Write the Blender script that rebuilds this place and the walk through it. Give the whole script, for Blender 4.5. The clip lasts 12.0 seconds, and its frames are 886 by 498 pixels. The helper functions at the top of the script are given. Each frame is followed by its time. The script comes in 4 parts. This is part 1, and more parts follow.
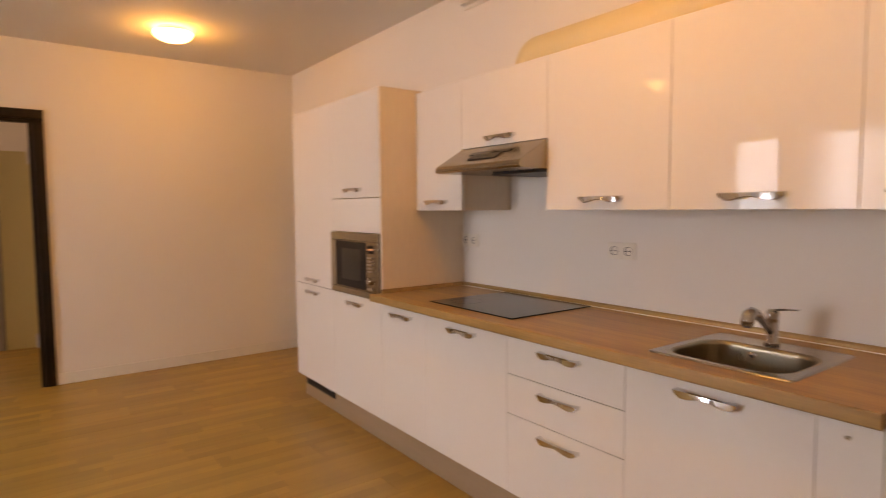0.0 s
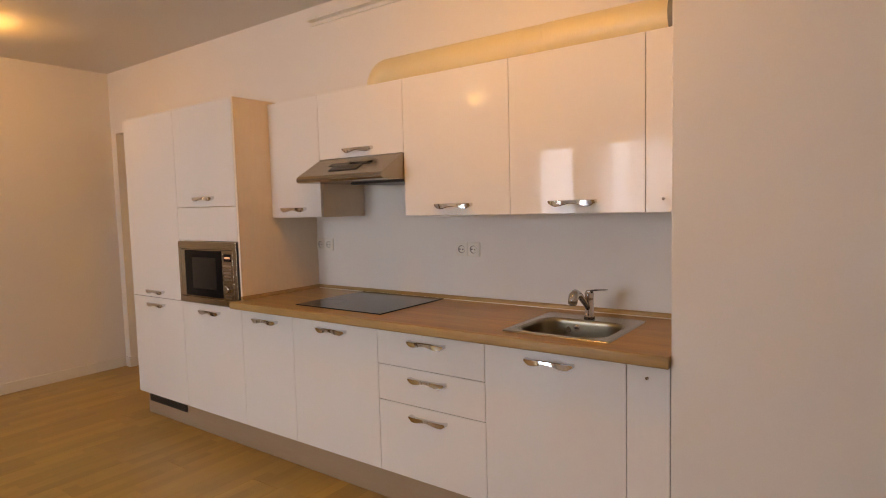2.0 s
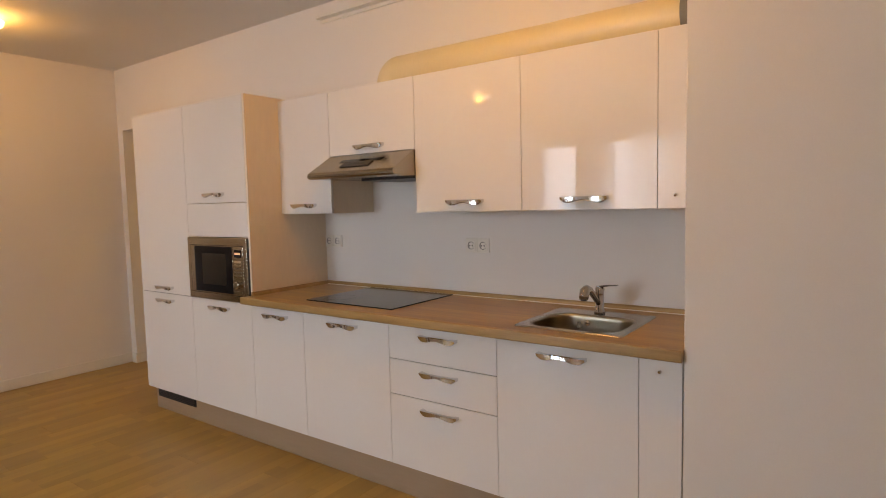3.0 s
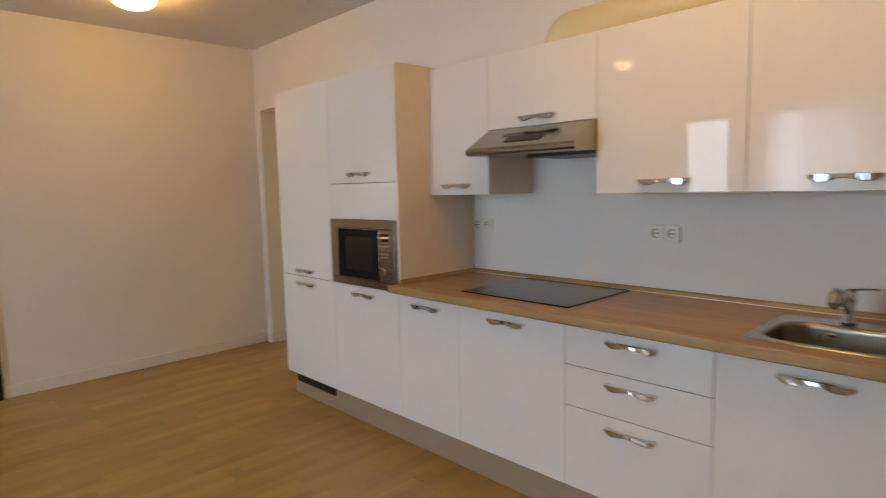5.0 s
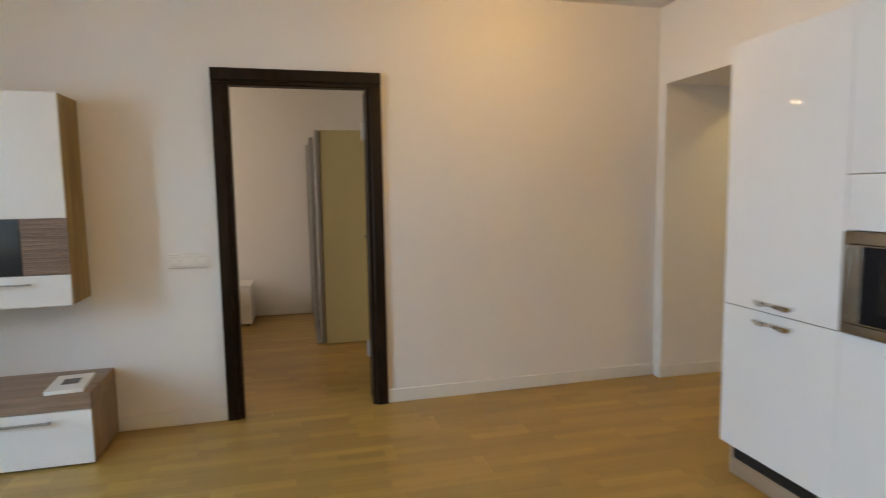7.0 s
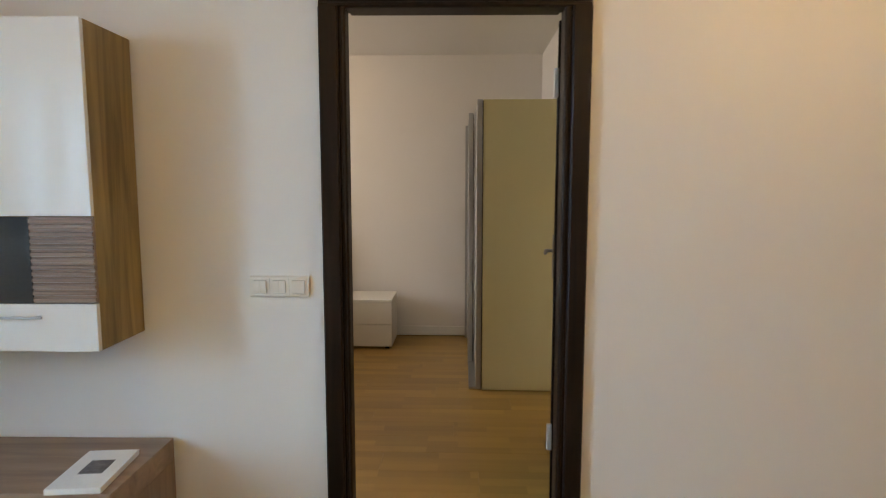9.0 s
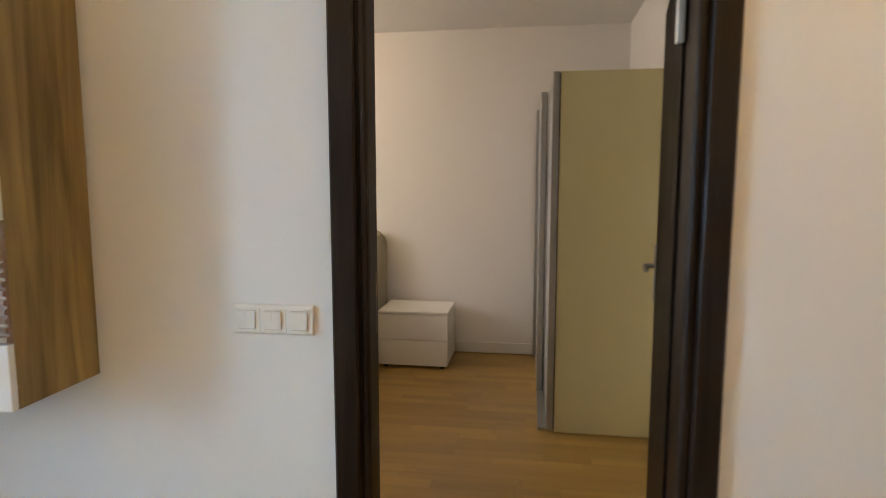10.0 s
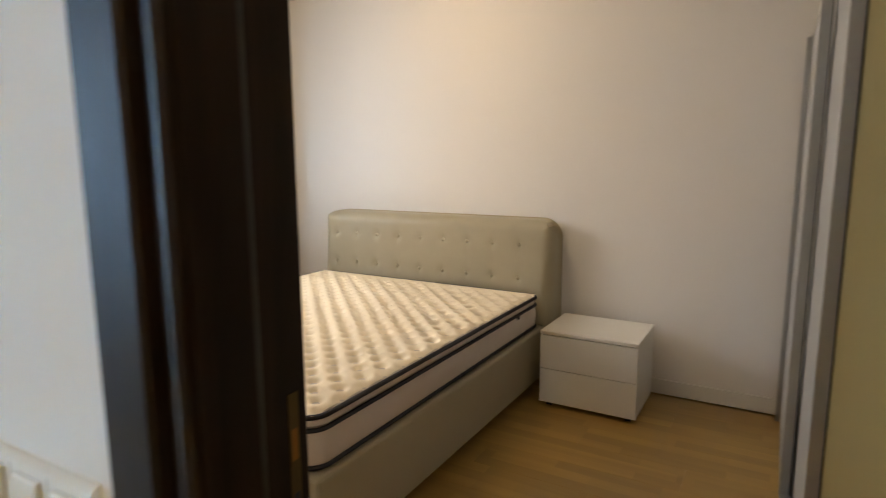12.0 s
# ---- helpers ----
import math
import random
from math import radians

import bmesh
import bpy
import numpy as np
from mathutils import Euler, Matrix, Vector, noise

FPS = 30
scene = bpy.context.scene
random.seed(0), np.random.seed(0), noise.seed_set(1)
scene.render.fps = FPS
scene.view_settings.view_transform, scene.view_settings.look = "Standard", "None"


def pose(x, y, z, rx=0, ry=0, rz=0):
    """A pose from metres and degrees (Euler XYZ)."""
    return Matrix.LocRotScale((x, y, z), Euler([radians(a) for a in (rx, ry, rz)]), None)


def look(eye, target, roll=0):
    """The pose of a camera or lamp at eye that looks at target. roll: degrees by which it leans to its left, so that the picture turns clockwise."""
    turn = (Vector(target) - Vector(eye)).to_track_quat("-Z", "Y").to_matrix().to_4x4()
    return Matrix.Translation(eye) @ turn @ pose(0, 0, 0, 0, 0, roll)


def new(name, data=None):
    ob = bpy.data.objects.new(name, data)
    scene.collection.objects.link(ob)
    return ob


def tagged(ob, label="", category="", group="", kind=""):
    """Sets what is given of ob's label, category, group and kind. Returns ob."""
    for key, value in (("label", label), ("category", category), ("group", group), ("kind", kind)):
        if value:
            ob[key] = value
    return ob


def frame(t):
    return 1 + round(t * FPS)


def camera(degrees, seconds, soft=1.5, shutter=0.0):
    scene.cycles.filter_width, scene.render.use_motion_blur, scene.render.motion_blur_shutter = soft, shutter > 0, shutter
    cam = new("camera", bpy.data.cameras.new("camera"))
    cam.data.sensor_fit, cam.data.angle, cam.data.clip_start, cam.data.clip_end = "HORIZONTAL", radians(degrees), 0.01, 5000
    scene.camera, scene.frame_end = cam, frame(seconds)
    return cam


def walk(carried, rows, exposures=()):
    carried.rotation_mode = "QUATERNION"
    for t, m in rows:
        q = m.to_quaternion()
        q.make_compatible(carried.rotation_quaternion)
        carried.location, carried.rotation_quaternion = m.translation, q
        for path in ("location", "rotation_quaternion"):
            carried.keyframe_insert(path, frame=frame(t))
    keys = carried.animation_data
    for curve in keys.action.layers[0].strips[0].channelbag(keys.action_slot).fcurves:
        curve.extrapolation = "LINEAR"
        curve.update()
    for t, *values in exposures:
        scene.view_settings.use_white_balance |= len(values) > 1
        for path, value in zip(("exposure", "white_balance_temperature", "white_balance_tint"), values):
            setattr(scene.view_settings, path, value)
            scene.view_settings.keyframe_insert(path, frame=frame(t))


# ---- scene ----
cam = camera(74.7, 12.0, soft=1.0, shutter=0.5)
PATH = [
    (0, (0.227, 0.28, 1.312), (1.405, 1.89, 1.172), -0.4),
    (0.5, (0.143, 0.221, 1.333), (1.555, 1.631, 1.19), -1.2),
    (1, (0.049, 0.211, 1.329), (1.589, 1.479, 1.189), -1.3),
    (1.5, (-0.013, 0.222, 1.336), (1.581, 1.422, 1.191), -1.4),
    (2, (-0.104, 0.233, 1.345), (1.51, 1.405, 1.196), -1.5),
    (2.5, (-0.154, 0.248, 1.336), (1.463, 1.415, 1.187), -1.4),
    (4.3, (-0.146, 0.458, 1.335), (1.398, 1.713, 1.132), -1.3),
    (4.5, (-0.121, 0.527, 1.335), (1.389, 1.822, 1.13), -1.4),
    (5, (-0.066, 0.722, 1.338), (1.313, 2.155, 1.128), -1.3),
    (5.5, (-0.045, 0.975, 1.345), (1.14, 2.573, 1.133), -1.2),
    (6, (-0.044, 1.246, 1.335), (0.941, 2.974, 1.123), -1.1),
    (6.5, (-0.047, 1.573, 1.34), (0.685, 3.423, 1.132), -1.1),
    (7, (-0.071, 1.909, 1.336), (0.393, 3.844, 1.137), -0.9),
    (7.5, (-0.1, 2.272, 1.348), (0.163, 4.245, 1.15), -0.8),
    (7.7, (-0.092, 2.423, 1.343), (0.105, 4.403, 1.147), -0.7),
    (9.5, (-0.036, 3.699, 1.319), (-0.2, 5.681, 1.104), 0.1),
    (10, (-0.052, 4.04, 1.312), (-0.347, 6.007, 1.091), 0.0),
    (10.5, (-0.054, 4.373, 1.3), (-0.493, 6.31, 1.065), -0.1),
    (11, (-0.05, 4.672, 1.304), (-0.668, 6.556, 1.049), -0.2),
    (11.5, (-0.061, 4.935, 1.305), (-0.86, 6.748, 1.03), -0.3),
    (12, (-0.068, 5.185, 1.3), (-1.063, 6.894, 1.0), -0.3),
]
EXPOSURES = [(0, -0.84, 13200, 46), (1, -0.98, 11900, 43), (2, -1.0, 10900, 40), (2.5, -1.0, 10600, 38), (4.5, -1.05, 8800, 28), (5.5, -1.03, 8200, 24), (6, -1.02, 7900, 22), (6.5, -0.93, 7700, 21),
             (7, -0.71, 7350, 18), (7.5, -0.6, 7150, 17), (9.5, -0.52, 7050, 16), (10, -0.44, 7100, 17), (11, -0.42, 7050, 16), (12, -0.46, 6850, 14)]
walk(cam, [(t, look(eye, target, roll)) for t, eye, target, roll in PATH], EXPOSURES)

# ---- light ----
HALL_W, BED_LAMP_W, DAY_W, BED_DAY_W = 22.0, 17.0, 1120.0, 112.0
WARM, DAY = (1.0, 0.585, 0.11), (0.39, 0.69, 1.0)
world = bpy.data.worlds.new("sky")
world.use_nodes = True
scene.world = world
sky = world.node_tree.nodes.new("ShaderNodeTexSky")
sky.sky_type, sky.sun_disc, sky.sun_elevation, sky.sun_rotation = "NISHITA", False, radians(24), radians(60)
background = world.node_tree.nodes["Background"]
background.inputs["Strength"].default_value = 0.1
world.node_tree.links.new(sky.outputs["Color"], background.inputs["Color"])
sun = new("sun", bpy.data.lights.new("sun", "SUN"))
sun.data.energy, sun.data.angle, sun.data.color = 0.8, radians(12), (1, 0.95, 0.88)
sun.matrix_basis = look((6, 4, 6), (0, 2, 0))


def area(name, eye, target, wide, high, watts, colour):
    ob = new(name, bpy.data.lights.new(name, "AREA"))
    ob.data.shape, ob.data.size, ob.data.size_y, ob.data.energy, ob.data.color = "RECTANGLE", wide, high, watts, colour
    ob.matrix_basis = look(eye, target)
    return ob


def bulb(name, place, radius, watts, colour):
    ob = new(name, bpy.data.lights.new(name, "POINT"))
    ob.data.shadow_soft_size, ob.data.energy, ob.data.color = radius, watts, colour
    ob.matrix_basis = pose(*place)
    return ob


CEIL, BED_CEIL, HALL_CEIL = 2.545, 2.46, 2.5
WIN_X = -3.1
LAMPS = [(1.14, 4.62), (-1.28, 3.68), (-1.55, 1.1), (1.15, 1.45)]
LAMP_WATTS, LAMP_SIZE = [12.5, 8.0, 9.0, 34.0], [0.125, 0.085, 0.085, 0.125]
for place, watts, size in zip(LAMPS, LAMP_WATTS, LAMP_SIZE):
    bulb("ceiling_bulb", (*place, CEIL - 0.08), size * 0.3, watts, WARM)
area("window_daylight", (WIN_X - 1.3, 3.65, 1.75), (-1.9, 3.3, 0.75), 3.1, 2.9, DAY_W, DAY)
bulb("hall_bulb", (3.5, 4.75, HALL_CEIL - 0.125), 0.05, HALL_W, (1.0, 0.83, 0.36))
bulb("bedroom_bulb", (-1.85, 7.5, BED_CEIL - 0.11), 0.08, BED_LAMP_W, (1.0, 0.73, 0.44))
area("bedroom_daylight", (-4.0, 7.0, 2.0), (-2.4, 7.0, 0.5), 1.8, 1.6, BED_DAY_W, (0.91, 0.94, 0.96))


# ---- materials ----
def material(name, colour, rough=0.5, metal=0.0, spread=0.06, scale=6.0, bump=0.0, grain=120.0, coat=0.0, stretch=(1, 1, 1), rough_spread=0.08):
    """A plain material with broad stains and fine grain."""
    m = bpy.data.materials.new(name)
    m.use_nodes = True
    tree = m.node_tree
    n, ln = tree.nodes, tree.links
    b = n["Principled BSDF"]
    at = n.new("ShaderNodeTexCoord")
    mapping = n.new("ShaderNodeMapping")
    mapping.inputs["Scale"].default_value = stretch
    ln.new(at.outputs["Object"], mapping.inputs["Vector"])
    broad, fine = n.new("ShaderNodeTexNoise"), n.new("ShaderNodeTexNoise")
    broad.inputs["Scale"].default_value, broad.inputs["Detail"].default_value = scale, 3
    fine.inputs["Scale"].default_value, fine.inputs["Detail"].default_value = grain, 4
    for tex in (broad, fine):
        ln.new(mapping.outputs["Vector"], tex.inputs["Vector"])
    add = n.new("ShaderNodeMath")
    add.operation = "ADD"
    ln.new(broad.outputs["Fac"], add.inputs[0])
    ln.new(fine.outputs["Fac"], add.inputs[1])
    ramp = n.new("ShaderNodeMapRange")
    ramp.inputs["From Min"].default_value, ramp.inputs["From Max"].default_value = 0.6, 1.4
    ln.new(add.outputs[0], ramp.inputs["Value"])
    mix = n.new("ShaderNodeMix")
    mix.data_type = "RGBA"
    mix.inputs["A"].default_value = (*[c * (1 - spread) for c in colour], 1)
    mix.inputs["B"].default_value = (*[min(1, c * (1 + spread)) for c in colour], 1)
    ln.new(ramp.outputs["Result"], mix.inputs["Factor"])
    ln.new(mix.outputs["Result"], b.inputs["Base Color"])
    r = n.new("ShaderNodeMapRange")
    r.inputs["To Min"].default_value, r.inputs["To Max"].default_value = rough * (1 - rough_spread), rough * (1 + rough_spread)
    ln.new(broad.outputs["Fac"], r.inputs["Value"])
    ln.new(r.outputs["Result"], b.inputs["Roughness"])
    b.inputs["Metallic"].default_value = metal
    b.inputs["Coat Weight"].default_value = coat
    b.inputs["Coat Roughness"].default_value = 0.03
    if bump:
        bp = n.new("ShaderNodeBump")
        bp.inputs["Strength"].default_value, bp.inputs["Distance"].default_value = bump, 0.002
        ln.new(fine.outputs["Fac"], bp.inputs["Height"])
        ln.new(bp.outputs["Normal"], b.inputs["Normal"])
    return m


def wood(name, dark, light, axis="x", rough=0.4, grain=14.0, blocks=False, coat=0.0, bump=0.15, low=0.3, high=0.72):
    """Wood with grain along one axis; blocks: parquet strips of changing tone."""
    m = bpy.data.materials.new(name)
    m.use_nodes = True
    n, ln = m.node_tree.nodes, m.node_tree.links
    b = n["Principled BSDF"]
    at, info = n.new("ShaderNodeTexCoord"), n.new("ShaderNodeObjectInfo")
    mapping = n.new("ShaderNodeMapping")
    mapping.inputs["Scale"].default_value = {"x": (0.07, 1, 1), "y": (1, 0.07, 1), "z": (1, 1, 0.07)}[axis]
    shift = n.new("ShaderNodeVectorMath")
    shift.operation = "ADD"
    off = n.new("ShaderNodeMath")
    off.operation = "MULTIPLY"
    off.inputs[1].default_value = 37.0
    ln.new(info.outputs["Random"], off.inputs[0])
    ln.new(at.outputs["Object"], mapping.inputs["Vector"])
    ln.new(mapping.outputs["Vector"], shift.inputs[0])
    ln.new(off.outputs[0], shift.inputs[1])
    tex, fibre = n.new("ShaderNodeTexNoise"), n.new("ShaderNodeTexNoise")
    tex.inputs["Scale"].default_value, tex.inputs["Detail"].default_value, tex.inputs["Distortion"].default_value = grain, 6, 0.8
    fibre.inputs["Scale"].default_value, fibre.inputs["Detail"].default_value = grain * 12, 3
    for t in (tex, fibre):
        ln.new(shift.outputs["Vector"], t.inputs["Vector"])
    ramp = n.new("ShaderNodeValToRGB")
    ramp.color_ramp.elements[0].position, ramp.color_ramp.elements[1].position = low, high
    ramp.color_ramp.elements[0].color, ramp.color_ramp.elements[1].color = (*dark, 1), (*light, 1)
    ln.new(tex.outputs["Fac"], ramp.inputs["Fac"])
    tone = n.new("ShaderNodeMix")
    tone.data_type, tone.blend_type = "RGBA", "MULTIPLY"
    tone.inputs["Factor"].default_value = 1.0
    ln.new(ramp.outputs["Color"], tone.inputs["A"])
    level = n.new("ShaderNodeMapRange")
    level.inputs["To Min"].default_value, level.inputs["To Max"].default_value = (0.76, 1.12) if blocks else (0.78, 1.16)
    if blocks:
        bricks = n.new("ShaderNodeTexBrick")
        bricks.offset, bricks.inputs["Scale"].default_value = 0.37, 1.0
        bricks.inputs["Brick Width"].default_value, bricks.inputs["Row Height"].default_value = 0.43, 0.064
        bricks.inputs["Mortar Size"].default_value = 0.0
        bricks.inputs["Color1"].default_value, bricks.inputs["Color2"].default_value = (0, 0, 0, 1), (1, 1, 1, 1)
        place = n.new("ShaderNodeVectorMath")
        place.operation = "ADD"
        snap, jump = n.new("ShaderNodeMath"), n.new("ShaderNodeCombineXYZ")
        snap.operation = "SNAP"
        snap.inputs[1].default_value = 0.128
        ln.new(off.outputs[0], snap.inputs[0])
        ln.new(off.outputs[0], jump.inputs["X"])
        ln.new(snap.outputs[0], jump.inputs["Y"])
        ln.new(at.outputs["Object"], place.inputs[0])
        ln.new(jump.outputs["Vector"], place.inputs[1])
        ln.new(place.outputs["Vector"], bricks.inputs["Vector"])
        both = n.new("ShaderNodeMath")
        both.operation = "ADD"
        half = n.new("ShaderNodeMath")
        half.operation = "MULTIPLY"
        half.inputs[1].default_value = 0.71
        ln.new(bricks.outputs["Color"], both.inputs[0])
        third = n.new("ShaderNodeMath")
        third.operation = "MULTIPLY"
        third.inputs[1].default_value = 0.4
        ln.new(info.outputs["Random"], third.inputs[0])
        ln.new(third.outputs[0], both.inputs[1])
        ln.new(both.outputs[0], half.inputs[0])
        ln.new(half.outputs[0], level.inputs["Value"])
    else:
        ln.new(fibre.outputs["Fac"], level.inputs["Value"])
    ln.new(level.outputs["Result"], tone.inputs["B"])
    ln.new(tone.outputs["Result"], b.inputs["Base Color"])
    r = n.new("ShaderNodeMapRange")
    r.inputs["To Min"].default_value, r.inputs["To Max"].default_value = rough * 0.8, rough * 1.25
    ln.new(tex.outputs["Fac"], r.inputs["Value"])
    ln.new(r.outputs["Result"], b.inputs["Roughness"])
    b.inputs["Coat Weight"].default_value = coat
    b.inputs["Coat Roughness"].default_value = 0.15
    bp = n.new("ShaderNodeBump")
    bp.inputs["Strength"].default_value, bp.inputs["Distance"].default_value = bump, 0.001
    ln.new(fibre.outputs["Fac"], bp.inputs["Height"])
    ln.new(bp.outputs["Normal"], b.inputs["Normal"])
    return m


def glass(name, colour=(1, 1, 1), rough=0.0):
    m = bpy.data.materials.new(name)
    m.use_nodes = True
    b = m.node_tree.nodes["Principled BSDF"]
    b.inputs["Base Color"].default_value = (*colour, 1)
    b.inputs["Transmission Weight"].default_value, b.inputs["Roughness"].default_value, b.inputs["IOR"].default_value = 1.0, rough, 1.45
    return m


def glow(name, colour, strength):
    m = bpy.data.materials.new(name)
    m.use_nodes = True
    b = m.node_tree.nodes["Principled BSDF"]
    b.inputs["Base Color"].default_value, b.inputs["Roughness"].default_value = (0.85, 0.83, 0.78, 1), 0.35
    b.inputs["Emission Color"].default_value, b.inputs["Emission Strength"].default_value = (*colour, 1), strength
    return m


PAINT = material("wall_paint", (0.78, 0.755, 0.72), 0.75, spread=0.02, scale=1.6, bump=0.12, grain=260)
CEILING = material("ceiling_paint", (0.76, 0.745, 0.725), 0.85, spread=0.02, scale=1.3, bump=0.1, grain=240)
SKIRT = material("skirting_paint", (0.76, 0.745, 0.7), 0.4, spread=0.03, scale=5)
GLOSS = material("white_gloss_front", (0.80, 0.785, 0.765), 0.03, spread=0.01, scale=2, coat=0.2, grain=40, rough_spread=0.2)
CARCASS = material("beige_laminate", (0.80, 0.695, 0.575), 0.42, spread=0.04, scale=5, grain=60, stretch=(1, 1, 0.25))
CORE = material("white_board", (0.72, 0.71, 0.69), 0.5)
GAP = material("shadow_gap_board", (0.16, 0.15, 0.14), 0.7)
WORKTOP = wood("oak_worktop", (0.265, 0.15, 0.052), (0.46, 0.285, 0.11), "y", 0.36, 16)
FLOOR = wood("oak_parquet", (0.325, 0.192, 0.049), (0.44, 0.28, 0.076), "x", 0.33, 11, blocks=True, bump=0.06, low=0.2, high=0.8)
FLOOR_GAP = material("floor_joint", (0.32, 0.19, 0.06), 0.7)
WENGE = wood("wenge_wood", (0.007, 0.004, 0.003), (0.024, 0.0135, 0.0085), "z", 0.4, 22)
WENGE.node_tree.nodes["Principled BSDF"].inputs["Specular IOR Level"].default_value = 0.2
WENGE_LEAF = wood("matt_wenge_leaf", (0.007, 0.004, 0.003), (0.018, 0.011, 0.008), "z", 0.5, 22)
WENGE_LEAF.node_tree.nodes["Principled BSDF"].inputs["Specular IOR Level"].default_value = 0.06
WALNUT = wood("light_walnut_side", (0.15, 0.092, 0.026), (0.40, 0.268, 0.096), "z", 0.4, 15, low=0.36, high=0.66)
WALNUT_X = wood("light_walnut_top", (0.175, 0.108, 0.072), (0.335, 0.222, 0.152), "x", 0.4, 16)
WALNUT_Z = wood("light_walnut_stand_side", (0.175, 0.108, 0.066), (0.335, 0.222, 0.138), "z", 0.4, 16)
TAP_CHROME = material("tap_chrome", (0.5, 0.49, 0.48), 0.1, 1.0, spread=0.02)
HOOD_STEEL = material("hood_steel", (0.40, 0.345, 0.275), 0.24, 1.0, spread=0.06, scale=3, grain=160, stretch=(1, 0.05, 1), bump=0.05)
CHROME = material("chrome", (0.70, 0.70, 0.71), 0.07, 1.0, spread=0.02)
STEEL = material("brushed_steel", (0.46, 0.41, 0.345), 0.2, 1.0, spread=0.06, scale=3, grain=160, stretch=(1, 0.05, 1), bump=0.05)
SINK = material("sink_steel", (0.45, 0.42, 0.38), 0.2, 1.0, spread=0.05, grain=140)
# same steel as the rim; the bowl's shade is put into a darker colour
SHADED_BASIN = material("shaded_basin_steel", (0.36, 0.31, 0.23), 0.28, 1.0, spread=0.05, grain=140)
BLACK_GLASS = material("black_glass", (0.012, 0.012, 0.014), 0.06, spread=0.1)
BLACK_GLASS.node_tree.nodes["Principled BSDF"].inputs["Specular IOR Level"].default_value = 0.12
MESH = material("oven_mesh", (0.013, 0.0135, 0.014), 0.2, spread=0.1)
HOB_GLASS = material("hob_glass", (0.016, 0.017, 0.02), 0.13, spread=0.2)
HOB_GLASS.node_tree.nodes["Principled BSDF"].inputs["Specular IOR Level"].default_value = 0.35
MARK = material("hob_marking", (0.014, 0.014, 0.016), 0.3)
MARK.node_tree.nodes["Principled BSDF"].inputs["Specular IOR Level"].default_value = 0.25
BLACK = material("black_plastic", (0.02, 0.02, 0.02), 0.4)
PLINTH = material("plinth_aluminium_laminate", (0.42, 0.30, 0.205), 0.38, 0.25, spread=0.05, stretch=(1, 0.1, 1), grain=90)
DUCT = material("cream_duct_plastic", (0.72, 0.61, 0.38), 0.35, spread=0.03)
# grey for the painted shade lines of the light switch
SWITCH_SHADE = material("switch_shade_grey", (0.5, 0.48, 0.44), 0.4)
# painted shade of the socket wells; also the grey of the duct sleeve
GAPTONE = material("socket_shade_and_sleeve_grey", (0.17, 0.165, 0.15), 0.5)
PLASTIC = material("cream_plastic", (0.78, 0.75, 0.68), 0.3, spread=0.02)
LEATHER = material("taupe_leatherette", (0.37, 0.326, 0.226), 0.42, spread=0.05, scale=9, bump=0.25, grain=420)
QUILT = material("cream_quilted_knit", (0.83, 0.72, 0.535), 0.85, spread=0.05, bump=0.4, grain=500)
BORDER = material("pale_pink_mattress_side", (0.62, 0.54, 0.47), 0.8, spread=0.04, bump=0.3, grain=400)
PIPING = material("dark_navy_piping", (0.012, 0.012, 0.02), 0.6)
WHITE_MATT = material("white_lacquer", (0.74, 0.72, 0.66), 0.3, spread=0.015)
CREAM = material("cream_wardrobe_panel", (0.70, 0.63, 0.35), 0.26, spread=0.012, scale=2.0)
HINGE = material("pale_nickel", (0.64, 0.63, 0.61), 0.45, 0.4)
ALU = material("satin_aluminium", (0.42, 0.42, 0.42), 0.35, 0.8, spread=0.03)
FROST = material("grey_lacquered_glass", (0.36, 0.365, 0.36), 0.42, spread=0.03)
FROST.node_tree.nodes["Principled BSDF"].inputs["Specular IOR Level"].default_value = 0.25
OPAL = glow("lit_opal_glass", (1.0, 0.70, 0.34), 18.0)
OPAL_HALL = glow("lit_hall_glass", (1.0, 0.82, 0.45), 8.0)
AMBER = glow("amber_display", (1.0, 0.35, 0.02), 0.9)
CLEAR = glass("window_glass")
SMOKE = material("smoked_glass_front", (0.03, 0.035, 0.04), 0.04, spread=0.1, coat=0.5)
PAPER = material("white_paper", (0.78, 0.78, 0.77), 0.5)
PRINT = material("grey_print", (0.12, 0.12, 0.13), 0.5, spread=0.7, scale=40)
BRASS = material("brass", (0.15, 0.105, 0.045), 0.4, 1.0)
BRASS_WORN = material("worn_brass", (0.34, 0.15, 0.03), 0.3, 0.7)
SHEER = bpy.data.materials.new("sheer_curtain")
SHEER.use_nodes = True
tree = SHEER.node_tree
tree.nodes.remove(tree.nodes["Principled BSDF"])
thin, clear, weave = tree.nodes.new("ShaderNodeBsdfTranslucent"), tree.nodes.new("ShaderNodeBsdfTransparent"), tree.nodes.new("ShaderNodeMixShader")
thin.inputs["Color"].default_value = (0.8, 0.79, 0.77, 1)
weave.inputs["Fac"].default_value = 0.3
tree.links.new(thin.outputs["BSDF"], weave.inputs[1])
tree.links.new(clear.outputs["BSDF"], weave.inputs[2])
tree.links.new(weave.outputs["Shader"], tree.nodes["Material Output"].inputs["Surface"])
GRASS = material("far_ground", (0.16, 0.17, 0.13), 0.9, spread=0.3, scale=0.05)
FACADE = material("far_facade", (0.4, 0.39, 0.38), 0.8, spread=0.1)

# ---- builders ----
ORIGIN = {}
FLAT = Matrix()


